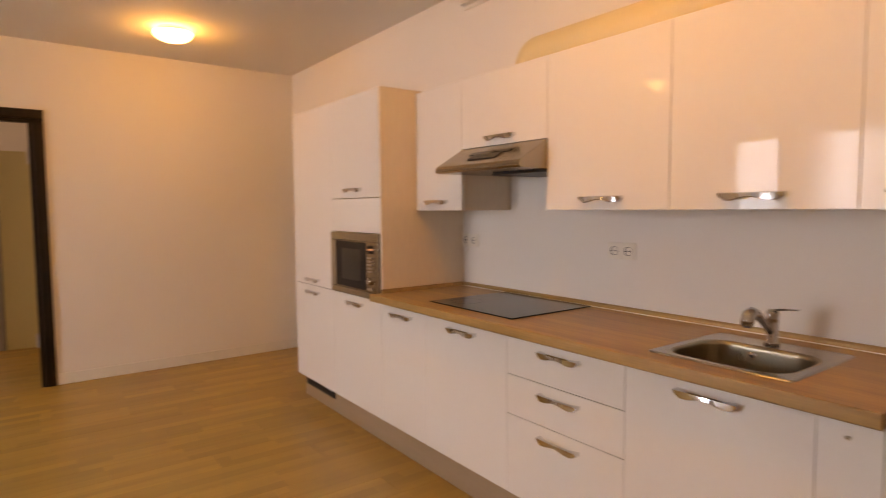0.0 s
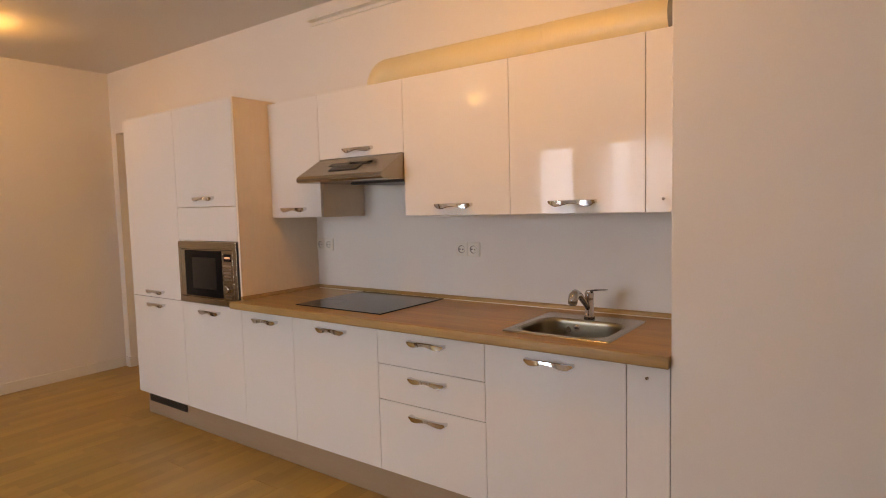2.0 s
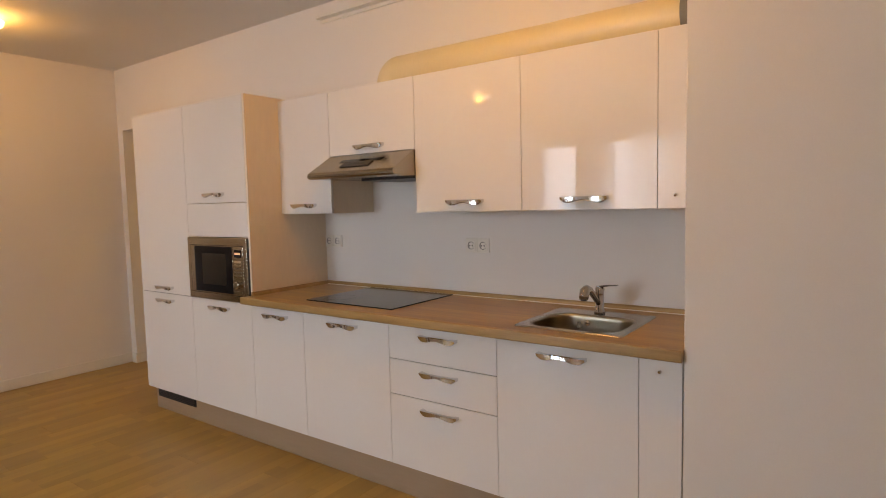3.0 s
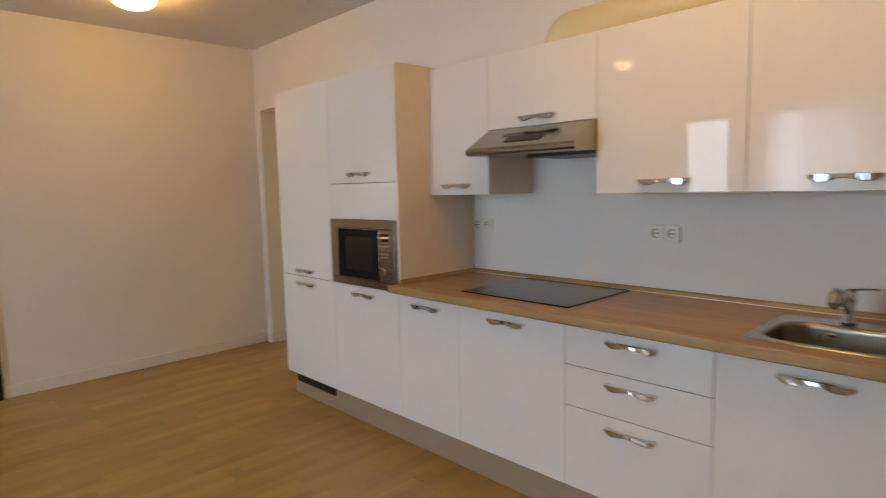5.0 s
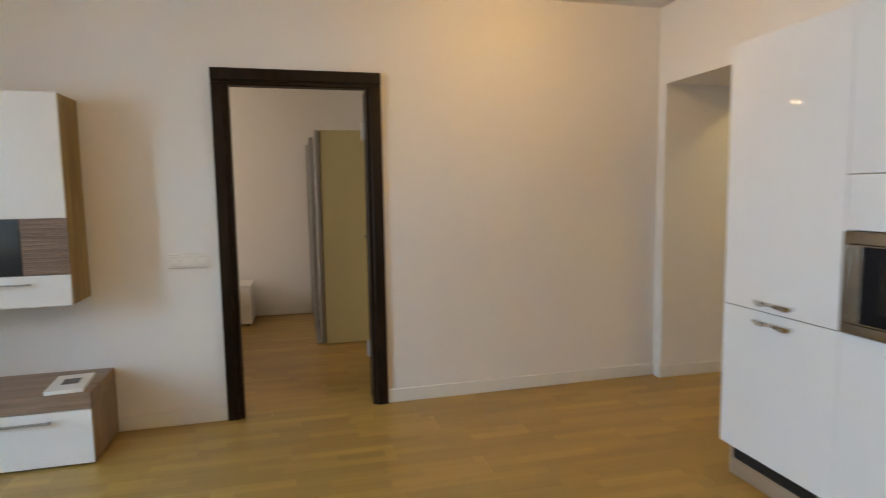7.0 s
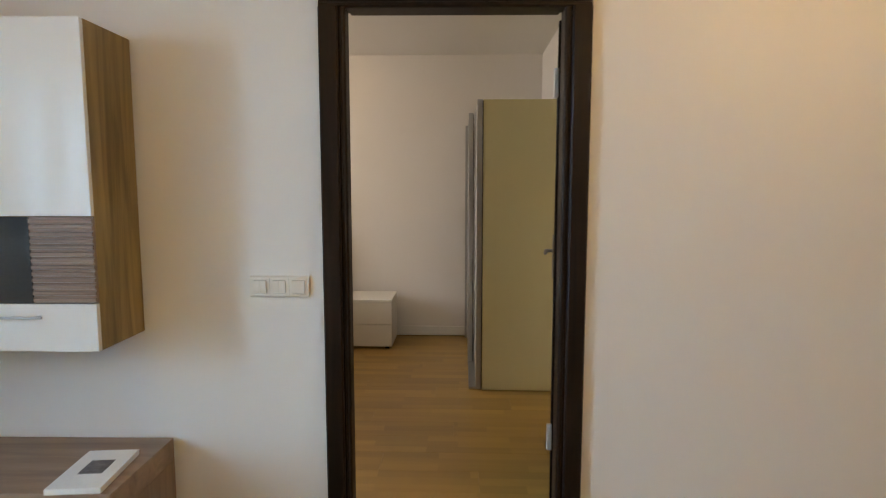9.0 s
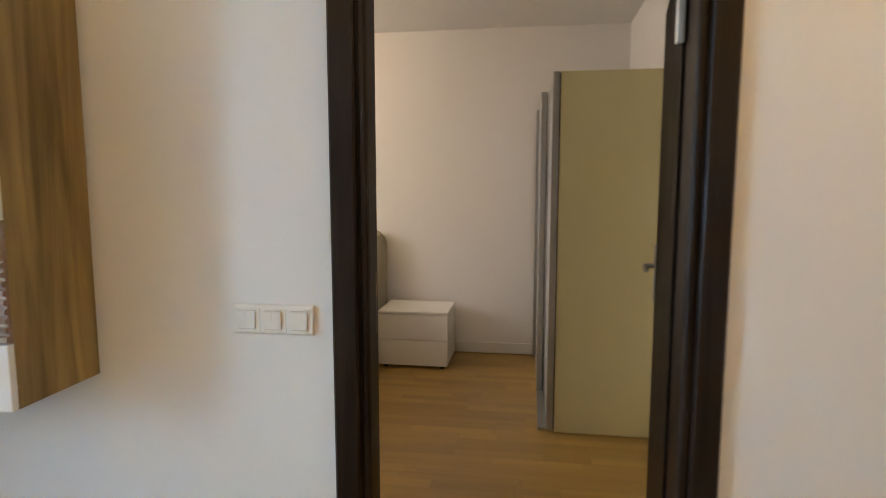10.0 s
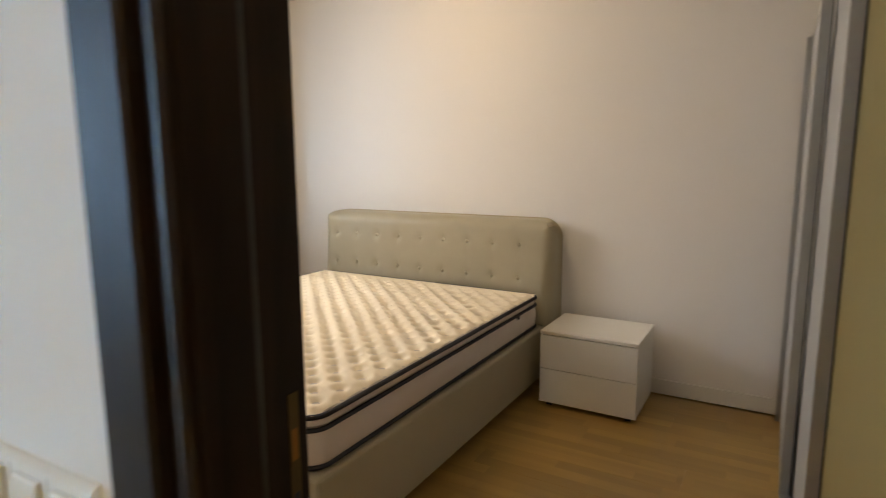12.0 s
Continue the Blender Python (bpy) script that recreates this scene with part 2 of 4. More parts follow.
def thing(name, place, label="", category="", group="", kind="", turn=FLAT):
    """An empty at the base of a thing; its parts are given in the coordinates of the space that turn sets."""
    ob = new(name)
    ob.empty_display_size = 0.1
    ORIGIN[ob.name] = Matrix.Translation(place)
    ob.matrix_basis = turn @ ORIGIN[ob.name]
    return tagged(ob, label, category, group, kind)


def smooth(me):
    for p in me.polygons:
        p.use_smooth = True


def part(name, bm, mat, parent, label="", round_=False):
    me = bpy.data.meshes.new(name)
    bm.transform(ORIGIN[parent.name].inverted())
    bm.normal_update()
    bm.to_mesh(me)
    bm.free()
    me.materials.append(mat)
    if round_:
        smooth(me)
    ob = new(name, me)
    ob.parent = parent
    ORIGIN[ob.name] = ORIGIN[parent.name]
    return tagged(ob, label)


def structure(name, bm, mat, label, category, turn=FLAT, kind="structure"):
    me = bpy.data.meshes.new(name)
    bm.normal_update()
    bm.to_mesh(me)
    bm.free()
    me.materials.append(mat)
    ob = new(name, me)
    ob.matrix_basis = turn
    ORIGIN[ob.name] = Matrix()
    return tagged(ob, label, category, "", kind)


def box(x0, x1, y0, y1, z0, z1, bevel=0.0, bm=None, steps=2):
    part_bm = bmesh.new()
    bmesh.ops.create_cube(part_bm, size=1.0, matrix=Matrix.Translation(((x0 + x1) / 2, (y0 + y1) / 2, (z0 + z1) / 2)) @ Matrix.Diagonal((abs(x1 - x0), abs(y1 - y0), abs(z1 - z0), 1)))
    if bevel:
        bmesh.ops.bevel(part_bm, geom=part_bm.edges[:], offset=bevel, segments=steps, affect="EDGES", profile=0.5)
    if bm is None:
        return part_bm
    me = bpy.data.meshes.new("tmp")
    part_bm.to_mesh(me)
    part_bm.free()
    bm.from_mesh(me)
    bpy.data.meshes.remove(me)
    return bm


def boxes(*rows, bevel=0.0):
    bm = bmesh.new()
    for row in rows:
        box(*row, bevel=bevel, bm=bm)
    return bm


def prism(outline, axis, a, b, bevel=0.0):
    """A closed outline of (u, v) drawn out along an axis from a to b."""
    bm = bmesh.new()
    put = {"x": lambda u, v, w: (w, u, v), "y": lambda u, v, w: (u, w, v), "z": lambda u, v, w: (u, v, w)}[axis]
    low = [bm.verts.new(put(u, v, a)) for u, v in outline]
    high = [bm.verts.new(put(u, v, b)) for u, v in outline]
    bm.faces.new(low)
    bm.faces.new(high[::-1])
    for i in range(len(outline)):
        j = (i + 1) % len(outline)
        bm.faces.new((low[j], low[i], high[i], high[j]))
    bmesh.ops.recalc_face_normals(bm, faces=bm.faces[:])
    if bevel:
        bmesh.ops.bevel(bm, geom=bm.edges[:], offset=bevel, segments=2, affect="EDGES", profile=0.5)
    return bm


def loft(rings, closed=True, caps=True, loop=False):
    """Skin through rings of equal length."""
    bm = bmesh.new()
    vs = [[bm.verts.new(p) for p in ring] for ring in rings]
    n = len(rings[0])
    pairs = list(zip(vs, vs[1:])) + ([(vs[-1], vs[0])] if loop else [])
    for a, b in pairs:
        for i in range(n if closed else n - 1):
            j = (i + 1) % n
            bm.faces.new((a[i], a[j], b[j], b[i]))
    if caps and closed and not loop:
        bm.faces.new(vs[0][::-1])
        bm.faces.new(vs[-1])
    bmesh.ops.recalc_face_normals(bm, faces=bm.faces[:])
    return bm


def circle(centre, radius, normal, n=24, flat=1.0):
    q = Vector(normal).to_track_quat("Z", "Y")
    return [Vector(centre) + q @ Vector((radius * math.cos(2 * math.pi * i / n), radius * flat * math.sin(2 * math.pi * i / n), 0)) for i in range(n)]


def tube(points, radius, n=16, caps=True):
    """A round bar through points."""
    pts = [Vector(p) for p in points]
    rings = []
    for i, p in enumerate(pts):
        way = pts[min(i + 1, len(pts) - 1)] - pts[max(i - 1, 0)]
        r = radius[i] if isinstance(radius, (list, tuple)) else radius
        rings.append(circle(p, r, way, n))
    return loft(rings, caps=caps)


def rounded(x0, x1, y0, y1, r, n=6):
    """A rounded rectangle's outline."""
    out = []
    for cx, cy, start in ((x1 - r, y1 - r, 0), (x0 + r, y1 - r, 90), (x0 + r, y0 + r, 180), (x1 - r, y0 + r, 270)):
        for i in range(n + 1):
            a = radians(start + 90 * i / n)
            out.append((cx + r * math.cos(a), cy + r * math.sin(a)))
    return out


# ---- structure ----
WALL_X = 2.34
JOG_X, JOG_Y = 1.74, 0.708
SOUTH = -2.2
DOORWALL = pose(0, 5.475, 0, 0, 0, 1.15)
THICK = 0.12
BED_Y, BED_X0, BED_X1 = 8.49, -3.4, 0.64
NICHE_Y0, NICHE_Y1, NICHE_TOP, HALL_X = 4.18, 5.44, 2.03, 3.06

structure("floor", boxes((-3.4, 2.46, -2.4, 5.6, -0.2, -0.012), (-3.4, 0.79, 5.6, 8.64, -0.2, -0.012), (2.46, 4.85, 2.7, 6.6, -0.2, -0.012), (0.79, 2.46, 5.6, 5.62, -0.2, -0.012)), FLOOR_GAP, "oak three-strip parquet floor running through the rooms", "floor")
structure("ceiling_living_room", boxes((WIN_X - 0.2, WALL_X + 0.2, SOUTH - 0.2, 5.56, CEIL, CEIL + 0.15)), CEILING, "plain white painted ceiling of the kitchen room", "ceiling")
structure("ceiling_bedroom", boxes((BED_X0 - 0.2, BED_X1 + 0.2, 5.57, BED_Y + 0.2, BED_CEIL, BED_CEIL + 0.2)), CEILING, "plain white painted bedroom ceiling", "ceiling")
structure("ceiling_hall", boxes((HALL_X, 4.9, 2.8, 6.6, HALL_CEIL, HALL_CEIL + 0.2)), CEILING, "plain white painted hall ceiling", "ceiling")

# the wall with the bedroom door, in its own slightly turned plane
DX0, DX1, DTOP = -0.456, 0.317, 1.952
structure("wall_north", boxes((-3.6, DX0 - 0.03, 0, THICK, 0, 2.7), (DX1 + 0.03, 2.46, 0, THICK, 0, 2.7), (DX0 - 0.03, DX1 + 0.03, 0, THICK, DTOP + 0.03, 2.7)), PAINT, "off-white painted wall with the bedroom doorway", "wall", DOORWALL)
structure("wall_east", boxes((WALL_X, WALL_X + 0.12, JOG_Y - 0.2, NICHE_Y0, 0, 2.7), (WALL_X, WALL_X + 0.12, NICHE_Y1, 5.60, 0, 2.7), (WALL_X, WALL_X + 0.12, NICHE_Y0, NICHE_Y1, NICHE_TOP, 2.7)), PAINT, "white painted wall behind the kitchen units", "wall")
structure("wall_jog", boxes((JOG_X, WALL_X + 0.12, SOUTH - 0.1, JOG_Y, 0, 2.7), bevel=0.004), PAINT, "off-white painted wall corner beside the kitchen", "wall")
structure("wall_south", boxes((WIN_X - 0.2, JOG_X, SOUTH - 0.15, SOUTH, 0, 2.7)), PAINT, "plain off-white painted back wall", "wall")
BAL = (3.3, 3.9, 0.06, 2.12)
WIN = (1.0, 3.0, 0.88, 2.14)
structure("wall_west", boxes((WIN_X - 0.25, WIN_X, SOUTH - 0.15, WIN[0], 0, 2.7), (WIN_X - 0.25, WIN_X, WIN[1], BAL[0], 0, 2.7), (WIN_X - 0.25, WIN_X, BAL[1], 5.5, 0, 2.7),
                             (WIN_X - 0.25, WIN_X, WIN[0], WIN[1], 0, WIN[2]), (WIN_X - 0.25, WIN_X, WIN[0], WIN[1], WIN[3], 2.7), (WIN_X - 0.25, WIN_X, BAL[0], BAL[1], 0, BAL[2]), (WIN_X - 0.25, WIN_X, BAL[0], BAL[1], BAL[3], 2.7)),
          PAINT, "off-white painted outer wall with window and balcony door", "wall")
# passage to the hall
structure("wall_passage_north", boxes((WALL_X + 0.12, HALL_X, NICHE_Y1, 5.62, 0, 2.7)), PAINT, "off-white painted passage wall towards the hall", "wall")
structure("wall_passage_south", boxes((WALL_X + 0.12, HALL_X, NICHE_Y0 - 0.2, NICHE_Y0, 0, 2.7)), PAINT, "off-white painted passage wall behind the tall cabinets", "wall")
structure("wall_passage_lintel", boxes((WALL_X + 0.12, HALL_X, NICHE_Y0, NICHE_Y1, NICHE_TOP, 2.7)), PAINT, "off-white lintel over the passage to the hall", "wall")
structure("wall_hall", boxes((4.7, 4.85, 2.8, 6.6, 0, 2.7), (HALL_X, 4.7, 2.7, 2.8, 0, 2.7), (HALL_X, 4.7, 6.5, 6.6, 0, 2.7), (HALL_X - 0.1, HALL_X, 5.62, 6.6, 0, 2.7), (HALL_X - 0.1, HALL_X, 2.7, NICHE_Y0 - 0.2, 0, 2.7)), PAINT, "cream painted hall walls", "wall")
# bedroom
structure("wall_bedroom_north", boxes((BED_X0 - 0.15, BED_X1 + 0.15, BED_Y, BED_Y + 0.15, 0, 2.7)), PAINT, "off-white painted bedroom wall behind the bed", "wall")
structure("wall_bedroom_east", boxes((BED_X1, BED_X1 + 0.15, 5.62, BED_Y, 0, 2.7)), PAINT, "off-white painted bedroom wall behind the wardrobe", "wall")
BWIN = (6.3, 7.7, 0.9, 2.15)
structure("wall_bedroom_west", boxes((BED_X0 - 0.2, BED_X0, 5.4, BWIN[0], 0, 2.7), (BED_X0 - 0.2, BED_X0, BWIN[1], BED_Y, 0, 2.7), (BED_X0 - 0.2, BED_X0, BWIN[0], BWIN[1], 0, BWIN[2]), (BED_X0 - 0.2, BED_X0, BWIN[0], BWIN[1], BWIN[3], 2.7)), PAINT, "off-white painted outer bedroom wall with a window", "wall")

# skirting boards
def skirting(name, bm, turn=FLAT):
    return structure(name, bm, SKIRT, "white painted skirting board along the wall", "skirting board", turn)


SK, SKH = 0.014, 0.085
skirting("baseboard_north", boxes((-3.0, DX0 - 0.09, -SK, 0, 0, SKH), (DX1 + 0.092, 2.305, -SK, 0, 0, SKH), bevel=0.004), DOORWALL)
skirting("baseboard_passage", boxes((WALL_X - SK, WALL_X, NICHE_Y1, 5.5, 0, SKH), (WALL_X - SK, HALL_X, NICHE_Y1 - SK, NICHE_Y1, 0, SKH), bevel=0.004))
skirting("baseboard_bedroom", boxes((BED_X0, 0.0, BED_Y - SK, BED_Y, 0, SKH), bevel=0.004))
skirting("baseboard_jog", boxes((JOG_X - SK, JOG_X, SOUTH, JOG_Y, 0, SKH), bevel=0.004))

# hairline in the plaster over the wall
structure("trim_filler_line", boxes((0.478, 0.706, -0.0015, 0.001, 2.182, 2.186)), SKIRT, "faint filled line in the wall plaster", "plaster line", DOORWALL)

# ---- bedroom door: frame and open leaf ----
door = thing("door_1", (0.325, 0.1, 0), "dark wenge wooden door standing open into the bedroom", "door", kind="structure", turn=DOORWALL)
CO = 0.094
CASING = [(CO, -0.001), (CO, -0.019), (CO - 0.006, -0.025), (0.032, -0.025), (0.027, -0.021), (0.026, -0.008), (0.02, -0.008), (0.016, -0.013), (0.006, -0.013), (0.001, -0.008), (0.0, -0.001)]
for side, edge, sign in (("l", DX0, -1), ("r", DX1, 1)):
    part("casing", prism([(edge + sign * u, v) for u, v in CASING], "z", 0, DTOP + 0.001), WENGE, door)
    part("jamb", boxes((edge, edge + sign * 0.028, 0, 0.062, 0, DTOP), (edge + sign * 0.012, edge + sign * 0.028, 0.062, THICK + 0.012, 0, DTOP), bevel=0.003), WENGE, door)
    part("inner_casing", boxes((edge + sign * 0.012, edge + sign * CO, THICK + 0.001, THICK + 0.014, 0, DTOP + 0.08), bevel=0.003), WENGE, door)
    part("door_seal", boxes((edge + sign * 0.003, edge + sign * 0.012, 0.062, 0.07, 0, DTOP), bevel=0.002), BLACK, door, "black rubber seal")
part("head_casing", prism([(v, DTOP + u) for u, v in CASING], "x", DX0 - CO, DX1 + CO), WENGE, door)
part("head_jamb", boxes((DX0, DX1, 0, 0.062, DTOP, DTOP + 0.028), (DX0, DX1, 0.062, THICK + 0.012, DTOP + 0.012, DTOP + 0.028)), WENGE, door)
part("strike_plate", boxes((DX0 - 0.0125, DX0 - 0.0112, 0.107, 0.121, 0.90, 1.075), bevel=0.0004), BRASS, door, "brass strike plate in the jamb")
part("latch_hole", boxes((DX0 - 0.0113, DX0 - 0.0109, 0.110, 0.118, 1.005, 1.038)), BRASS_WORN, door, "worn bright brass latch opening")
part("latch_hole", boxes((DX0 - 0.0113, DX0 - 0.0109, 0.110, 0.118, 0.925, 0.97)), BLACK, door, "dark bolt opening")
for z in (0.275, 1.662):
    part("hinge", boxes((DX1 - 0.014, DX1 + 0.006, THICK - 0.002, THICK + 0.018, z, z + 0.107), bevel=0.004), HINGE, door, "satin metal hinge")
leaf_turn = Matrix.Translation((DX1 + 0.004, THICK + 0.018, 0)) @ pose(0, 0, 0, 0, 0, -10.0)
leaf_bm = boxes((-0.0, 0.04, 0.0, 0.79, 0.008, DTOP - 0.006), bevel=0.003)
leaf_bm.transform(leaf_turn)
leaf = part("door_leaf", leaf_bm, WENGE_LEAF, door, "dark wenge door leaf")
for side in (-1, 1):
    x = -0.001 if side < 0 else 0.041
    plate = box(x, x + side * 0.007, 0.725, 0.765, 0.86, 1.08, 0.003)
    plate.transform(leaf_turn)
    part("handle_plate", plate, ALU, leaf, "satin metal handle plate")
    lever = tube([(x, 0.745, 1.0), (x + side * 0.034, 0.745, 1.0), (x + side * 0.04, 0.735, 1.0), (x + side * 0.04, 0.62, 1.0)], 0.009, 10)
    lever.transform(leaf_turn)
    part("lever_handle", lever, ALU, leaf, "satin metal lever handle", True)
latch = box(0.01, 0.03, 0.789, 0.792, 0.9, 1.08)
latch.transform(leaf_turn)
part("lock_plate", latch, ALU, leaf, "metal lock faceplate")

# ---- window and balcony door ----
def window_unit(name, x, y0, y1, z0, z1, label, mullion=None):
    w = thing(name, (x, (y0 + y1) / 2, z0), label, "window", kind="structure")
    f = 0.06
    part("window_frame", boxes((x, x + 0.07, y0, y0 + f, z0, z1), (x, x + 0.07, y1 - f, y1, z0, z1), (x, x + 0.07, y0 + f, y1 - f, z0, z0 + f), (x, x + 0.07, y0 + f, y1 - f, z1 - f, z1), bevel=0.004), WHITE_MATT, w)
    cuts = [y0 + f] + ([mullion] if mullion else []) + [y1 - f]
    for a, b in zip(cuts, cuts[1:]):
        pane = part("pane", boxes((x + 0.03, x + 0.036, a, b, z0 + f, z1 - f)), CLEAR, w)
        pane.visible_shadow = False
    if mullion:
        part("mullion", boxes((x - 0.005, x + 0.075, mullion - 0.05, mullion + 0.05, z0 + f, z1 - f), bevel=0.004), WHITE_MATT, w)
    return w


window_unit("window_1", WIN_X - 0.1, WIN[0], WIN[1], WIN[2], WIN[3], "white framed window with two panes", 2.0)
window_unit("window_2", WIN_X - 0.1, BAL[0], BAL[1], BAL[2], BAL[3], "white framed glazed balcony door")
window_unit("window_3", BED_X0 - 0.1, BWIN[0], BWIN[1], BWIN[2], BWIN[3], "white framed bedroom window", 7.0)


def curtain(y0, y1, label):
    c = thing("sheer_curtain", (WIN_X + 0.08, (y0 + y1) / 2, 0.03), label, "curtain", "curtains at the window")
    n = int((y1 - y0) / 0.004)
    rings = []
    for k in range(n + 1):
        y = y0 + (y1 - y0) * k / n
        phase = y * 66 + 1.5 * math.sin(y * 9.0) + 0.8 * math.sin(y * 21.0)
        x = WIN_X + 0.11 + 0.045 * math.sin(phase + 1.2) + 0.012 * math.sin(y * 23)
        y += 0.036 * math.sin(phase) + 0.006 * math.sin(y * 31)
        rings.append([(x, y, 0.03), (x, y, 2.32)])
    part("cloth", loft(rings, closed=False, caps=False), SHEER, c, round_=True)
    return c


curtain(0.8, 2.58, "white sheer curtain hanging in folds at the window")
curtain(2.76, 2.96, "narrow white sheer curtain gathered beside the window")
rod = thing("curtain_rail", (WIN_X + 0.08, 2.8, 2.34), "white curtain rail above the window", "curtain rail")
part("rail", boxes((WIN_X + 0.06, WIN_X + 0.1, 1.6, 4.1, 2.32, 2.345), bevel=0.004), WHITE_MATT, rod)
for y in (1.7, 4.0):
    part("bracket", boxes((WIN_X, WIN_X + 0.06, y, y + 0.03, 2.325, 2.34)), WHITE_MATT, rod)

# the ground and houses outside
structure("ground", boxes((-900, 900, -900, 900, -9.2, -9.0)), GRASS, "dull green ground far below the window", "ground")
for k in range(14):
    y = -60 + k * 11 + random.uniform(-3, 3)
    x = -85 - random.uniform(0, 40)
    h = random.uniform(5, 13)
    house = thing("apartment_building", (x, y, -9.0), "grey plastered building far outside the window", "building", "buildings outside")
    part("wall", boxes((x - 5, x + 5, y - 5, y + 5, -9, -9 + h)), FACADE, house)
    part("roof", boxes((x - 5.3, x + 5.3, y - 5.3, y + 5.3, -9 + h, -8.6 + h)), GAP, house)

# ---- ceiling lamps ----
def ceiling_lamp(x, y, top, label, mat, r=0.15):
    lamp = thing("ceiling_lamp", (x, y, top), label, "ceiling lamp", "round ceiling lamps")
    part("base", loft([circle((x, y, top), r * 0.73, (0, 0, 1), 32), circle((x, y, top - 0.03), r * 0.73, (0, 0, 1), 32)]), CHROME, lamp, "metal ceiling plate")
    rings = []
    for k in range(9):
        a = radians(10 * k)
        rings.append(circle((x, y, top - 0.03 - 0.065 * math.sin(a)), r * math.cos(a) + 0.001, (0, 0, 1), 32))
    shade = part("shade", loft(rings), mat, lamp, "lit frosted glass dome", True)
    shade.visible_shadow = False
    return lamp


for k, place in enumerate(LAMPS):
    ceiling_lamp(*place, CEIL, "lit round frosted glass lamp on the ceiling", OPAL, LAMP_SIZE[k])
ceiling_lamp(3.5, 4.75, HALL_CEIL, "lit round glass lamp on the hall ceiling", OPAL_HALL)
ceiling_lamp(-1.85, 7.5, BED_CEIL, "lit round glass lamp on the bedroom ceiling", OPAL_HALL)

# ---- kitchen ----
FX = 1.785          # fronts of base and tall units
UX = 2.01           # fronts of wall units
Y = [4.155, 3.562, 2.978, 2.555, 1.981, 1.419, 0.863, 0.722]
Z0, Z1, TALL, U0, U1 = 0.160, 0.811, 1.952, 1.300, 1.937
GAPW = 0.003


def handle(parent, x, y, z, wide=0.19):
    """A bow-shaped chrome pull, thick at both ends."""
    rings = []
    for k in range(25):
        u = k / 24 * 2 - 1
        w = min(1.0, abs(u) / 0.66)
        deep = 0.0145 + 0.0105 * w * w * (3 - 2 * w) if abs(u) < 0.8 else 0.025 - 0.012 * (abs(u) - 0.8) / 0.2
        top = z + 0.0145
        low = top - deep
        out = 0.030 - 0.008 * u * u
        back = 0.016 - 0.017 * max(0, abs(u) - 0.62) / 0.38
        yy = y + u * wide / 2
        lean = 0.0022 - 0.006 * u * u
        rings.append([(x - out + 0.003, yy, low), (x - out, yy, low + 0.002), (x - out + lean, yy, top - 0.002), (x - out + 0.007, yy, top), (x - back, yy, top), (x - back, yy, low)])
    return part("handle", loft(rings), CHROME, parent, "chrome bow handle")


def front(parent, x, y0, y1, z0, z1, hz=None, name="door", hw=0.19):
    a, b = min(y0, y1) + 0.001, max(y0, y1) - 0.001
    d = part(name, box(x, x + 0.018, a, b, z0 + GAPW / 2, z1 - GAPW / 2, 0.0015), GLOSS, parent, "white high-gloss front")
    if hz:
        handle(d, x, (a + b) / 2, hz, hw)
    return d


def body(parent, x, y0, y1, z0, z1, back=WALL_X, mat=CARCASS, lid=True):
    a, b = min(y0, y1), max(y0, y1)
    t = 0.017
    part("side_panel", boxes((x + 0.0195, back - 0.002, a + 0.0005, a + t, z0, z1), bevel=0.001), mat, parent, "beige laminate side")
    part("side_panel", boxes((x + 0.0195, back - 0.002, b - t, b - 0.0005, z0, z1), bevel=0.001), mat, parent, "beige laminate side")
    lid_x = x + 0.022 if lid else back - 0.1
    part("carcass", boxes((x + 0.022, back - 0.004, a + t, b - t, z0, z0 + t), (lid_x, back - 0.004, a + t, b - t, z1 - t, z1), (back - 0.012, back - 0.004, a + t, b - t, z0 + t, z1 - t)), CORE, parent)


def unit(name, y0, y1, label, x=FX, z0=Z0, z1=Z1, back=WALL_X, lid=True):
    u = thing(name, ((x + back) / 2, (y0 + y1) / 2, z0), label, "kitchen cabinet", "fitted white kitchen units")
    body(u, x, y0, y1, z0, z1, back, lid=lid)
    return u


u = unit("tall_cabinet", Y[0], Y[1], "tall white gloss fridge cabinet with two doors", z1=TALL)
front(u, FX, Y[0], Y[1], Z0, Z1, 0.762)
front(u, FX, Y[0], Y[1], Z1, TALL, 0.845)
u = unit("tall_cabinet", Y[1], Y[2], "tall white gloss cabinet housing a built-in microwave", z1=TALL)
front(u, FX, Y[1], Y[2], Z0, Z1, 0.762)
front(u, FX, Y[1], Y[2], 1.177, 1.372, name="panel")
front(u, FX, Y[1], Y[2], 1.372, TALL, 1.416)
part("end_panel", boxes((FX + 0.001, WALL_X - 0.001, Y[2] - 0.0165, Y[2] - 0.0005, 0.862, TALL), bevel=0.001), CARCASS, u, "beige laminate end panel")

u = unit("base_cabinet", Y[2], Y[3], "white gloss narrow base cabinet under the worktop")
front(u, FX, Y[2], Y[3], Z0, Z1, 0.76)
u = unit("base_cabinet", Y[3], Y[4], "white gloss base cabinet under the hob")
front(u, FX, Y[3], Y[4], Z0, Z1, 0.763)
u = unit("drawer_cabinet", Y[4], Y[5], "white gloss base cabinet with three drawers")
for z0, z1, hz in ((0.651, Z1, 0.762), (0.489, 0.651, 0.602), (Z0, 0.489, 0.436)):
    front(u, FX, Y[4], Y[5], z0, z1, hz, "drawer_front")
u = unit("base_cabinet", Y[5], Y[6], "white gloss base cabinet under the sink", lid=False)
front(u, FX, Y[5], Y[6], Z0, Z1, 0.763)
u = unit("filler_cabinet", Y[6], Y[7], "narrow white gloss end cabinet with a small knob")
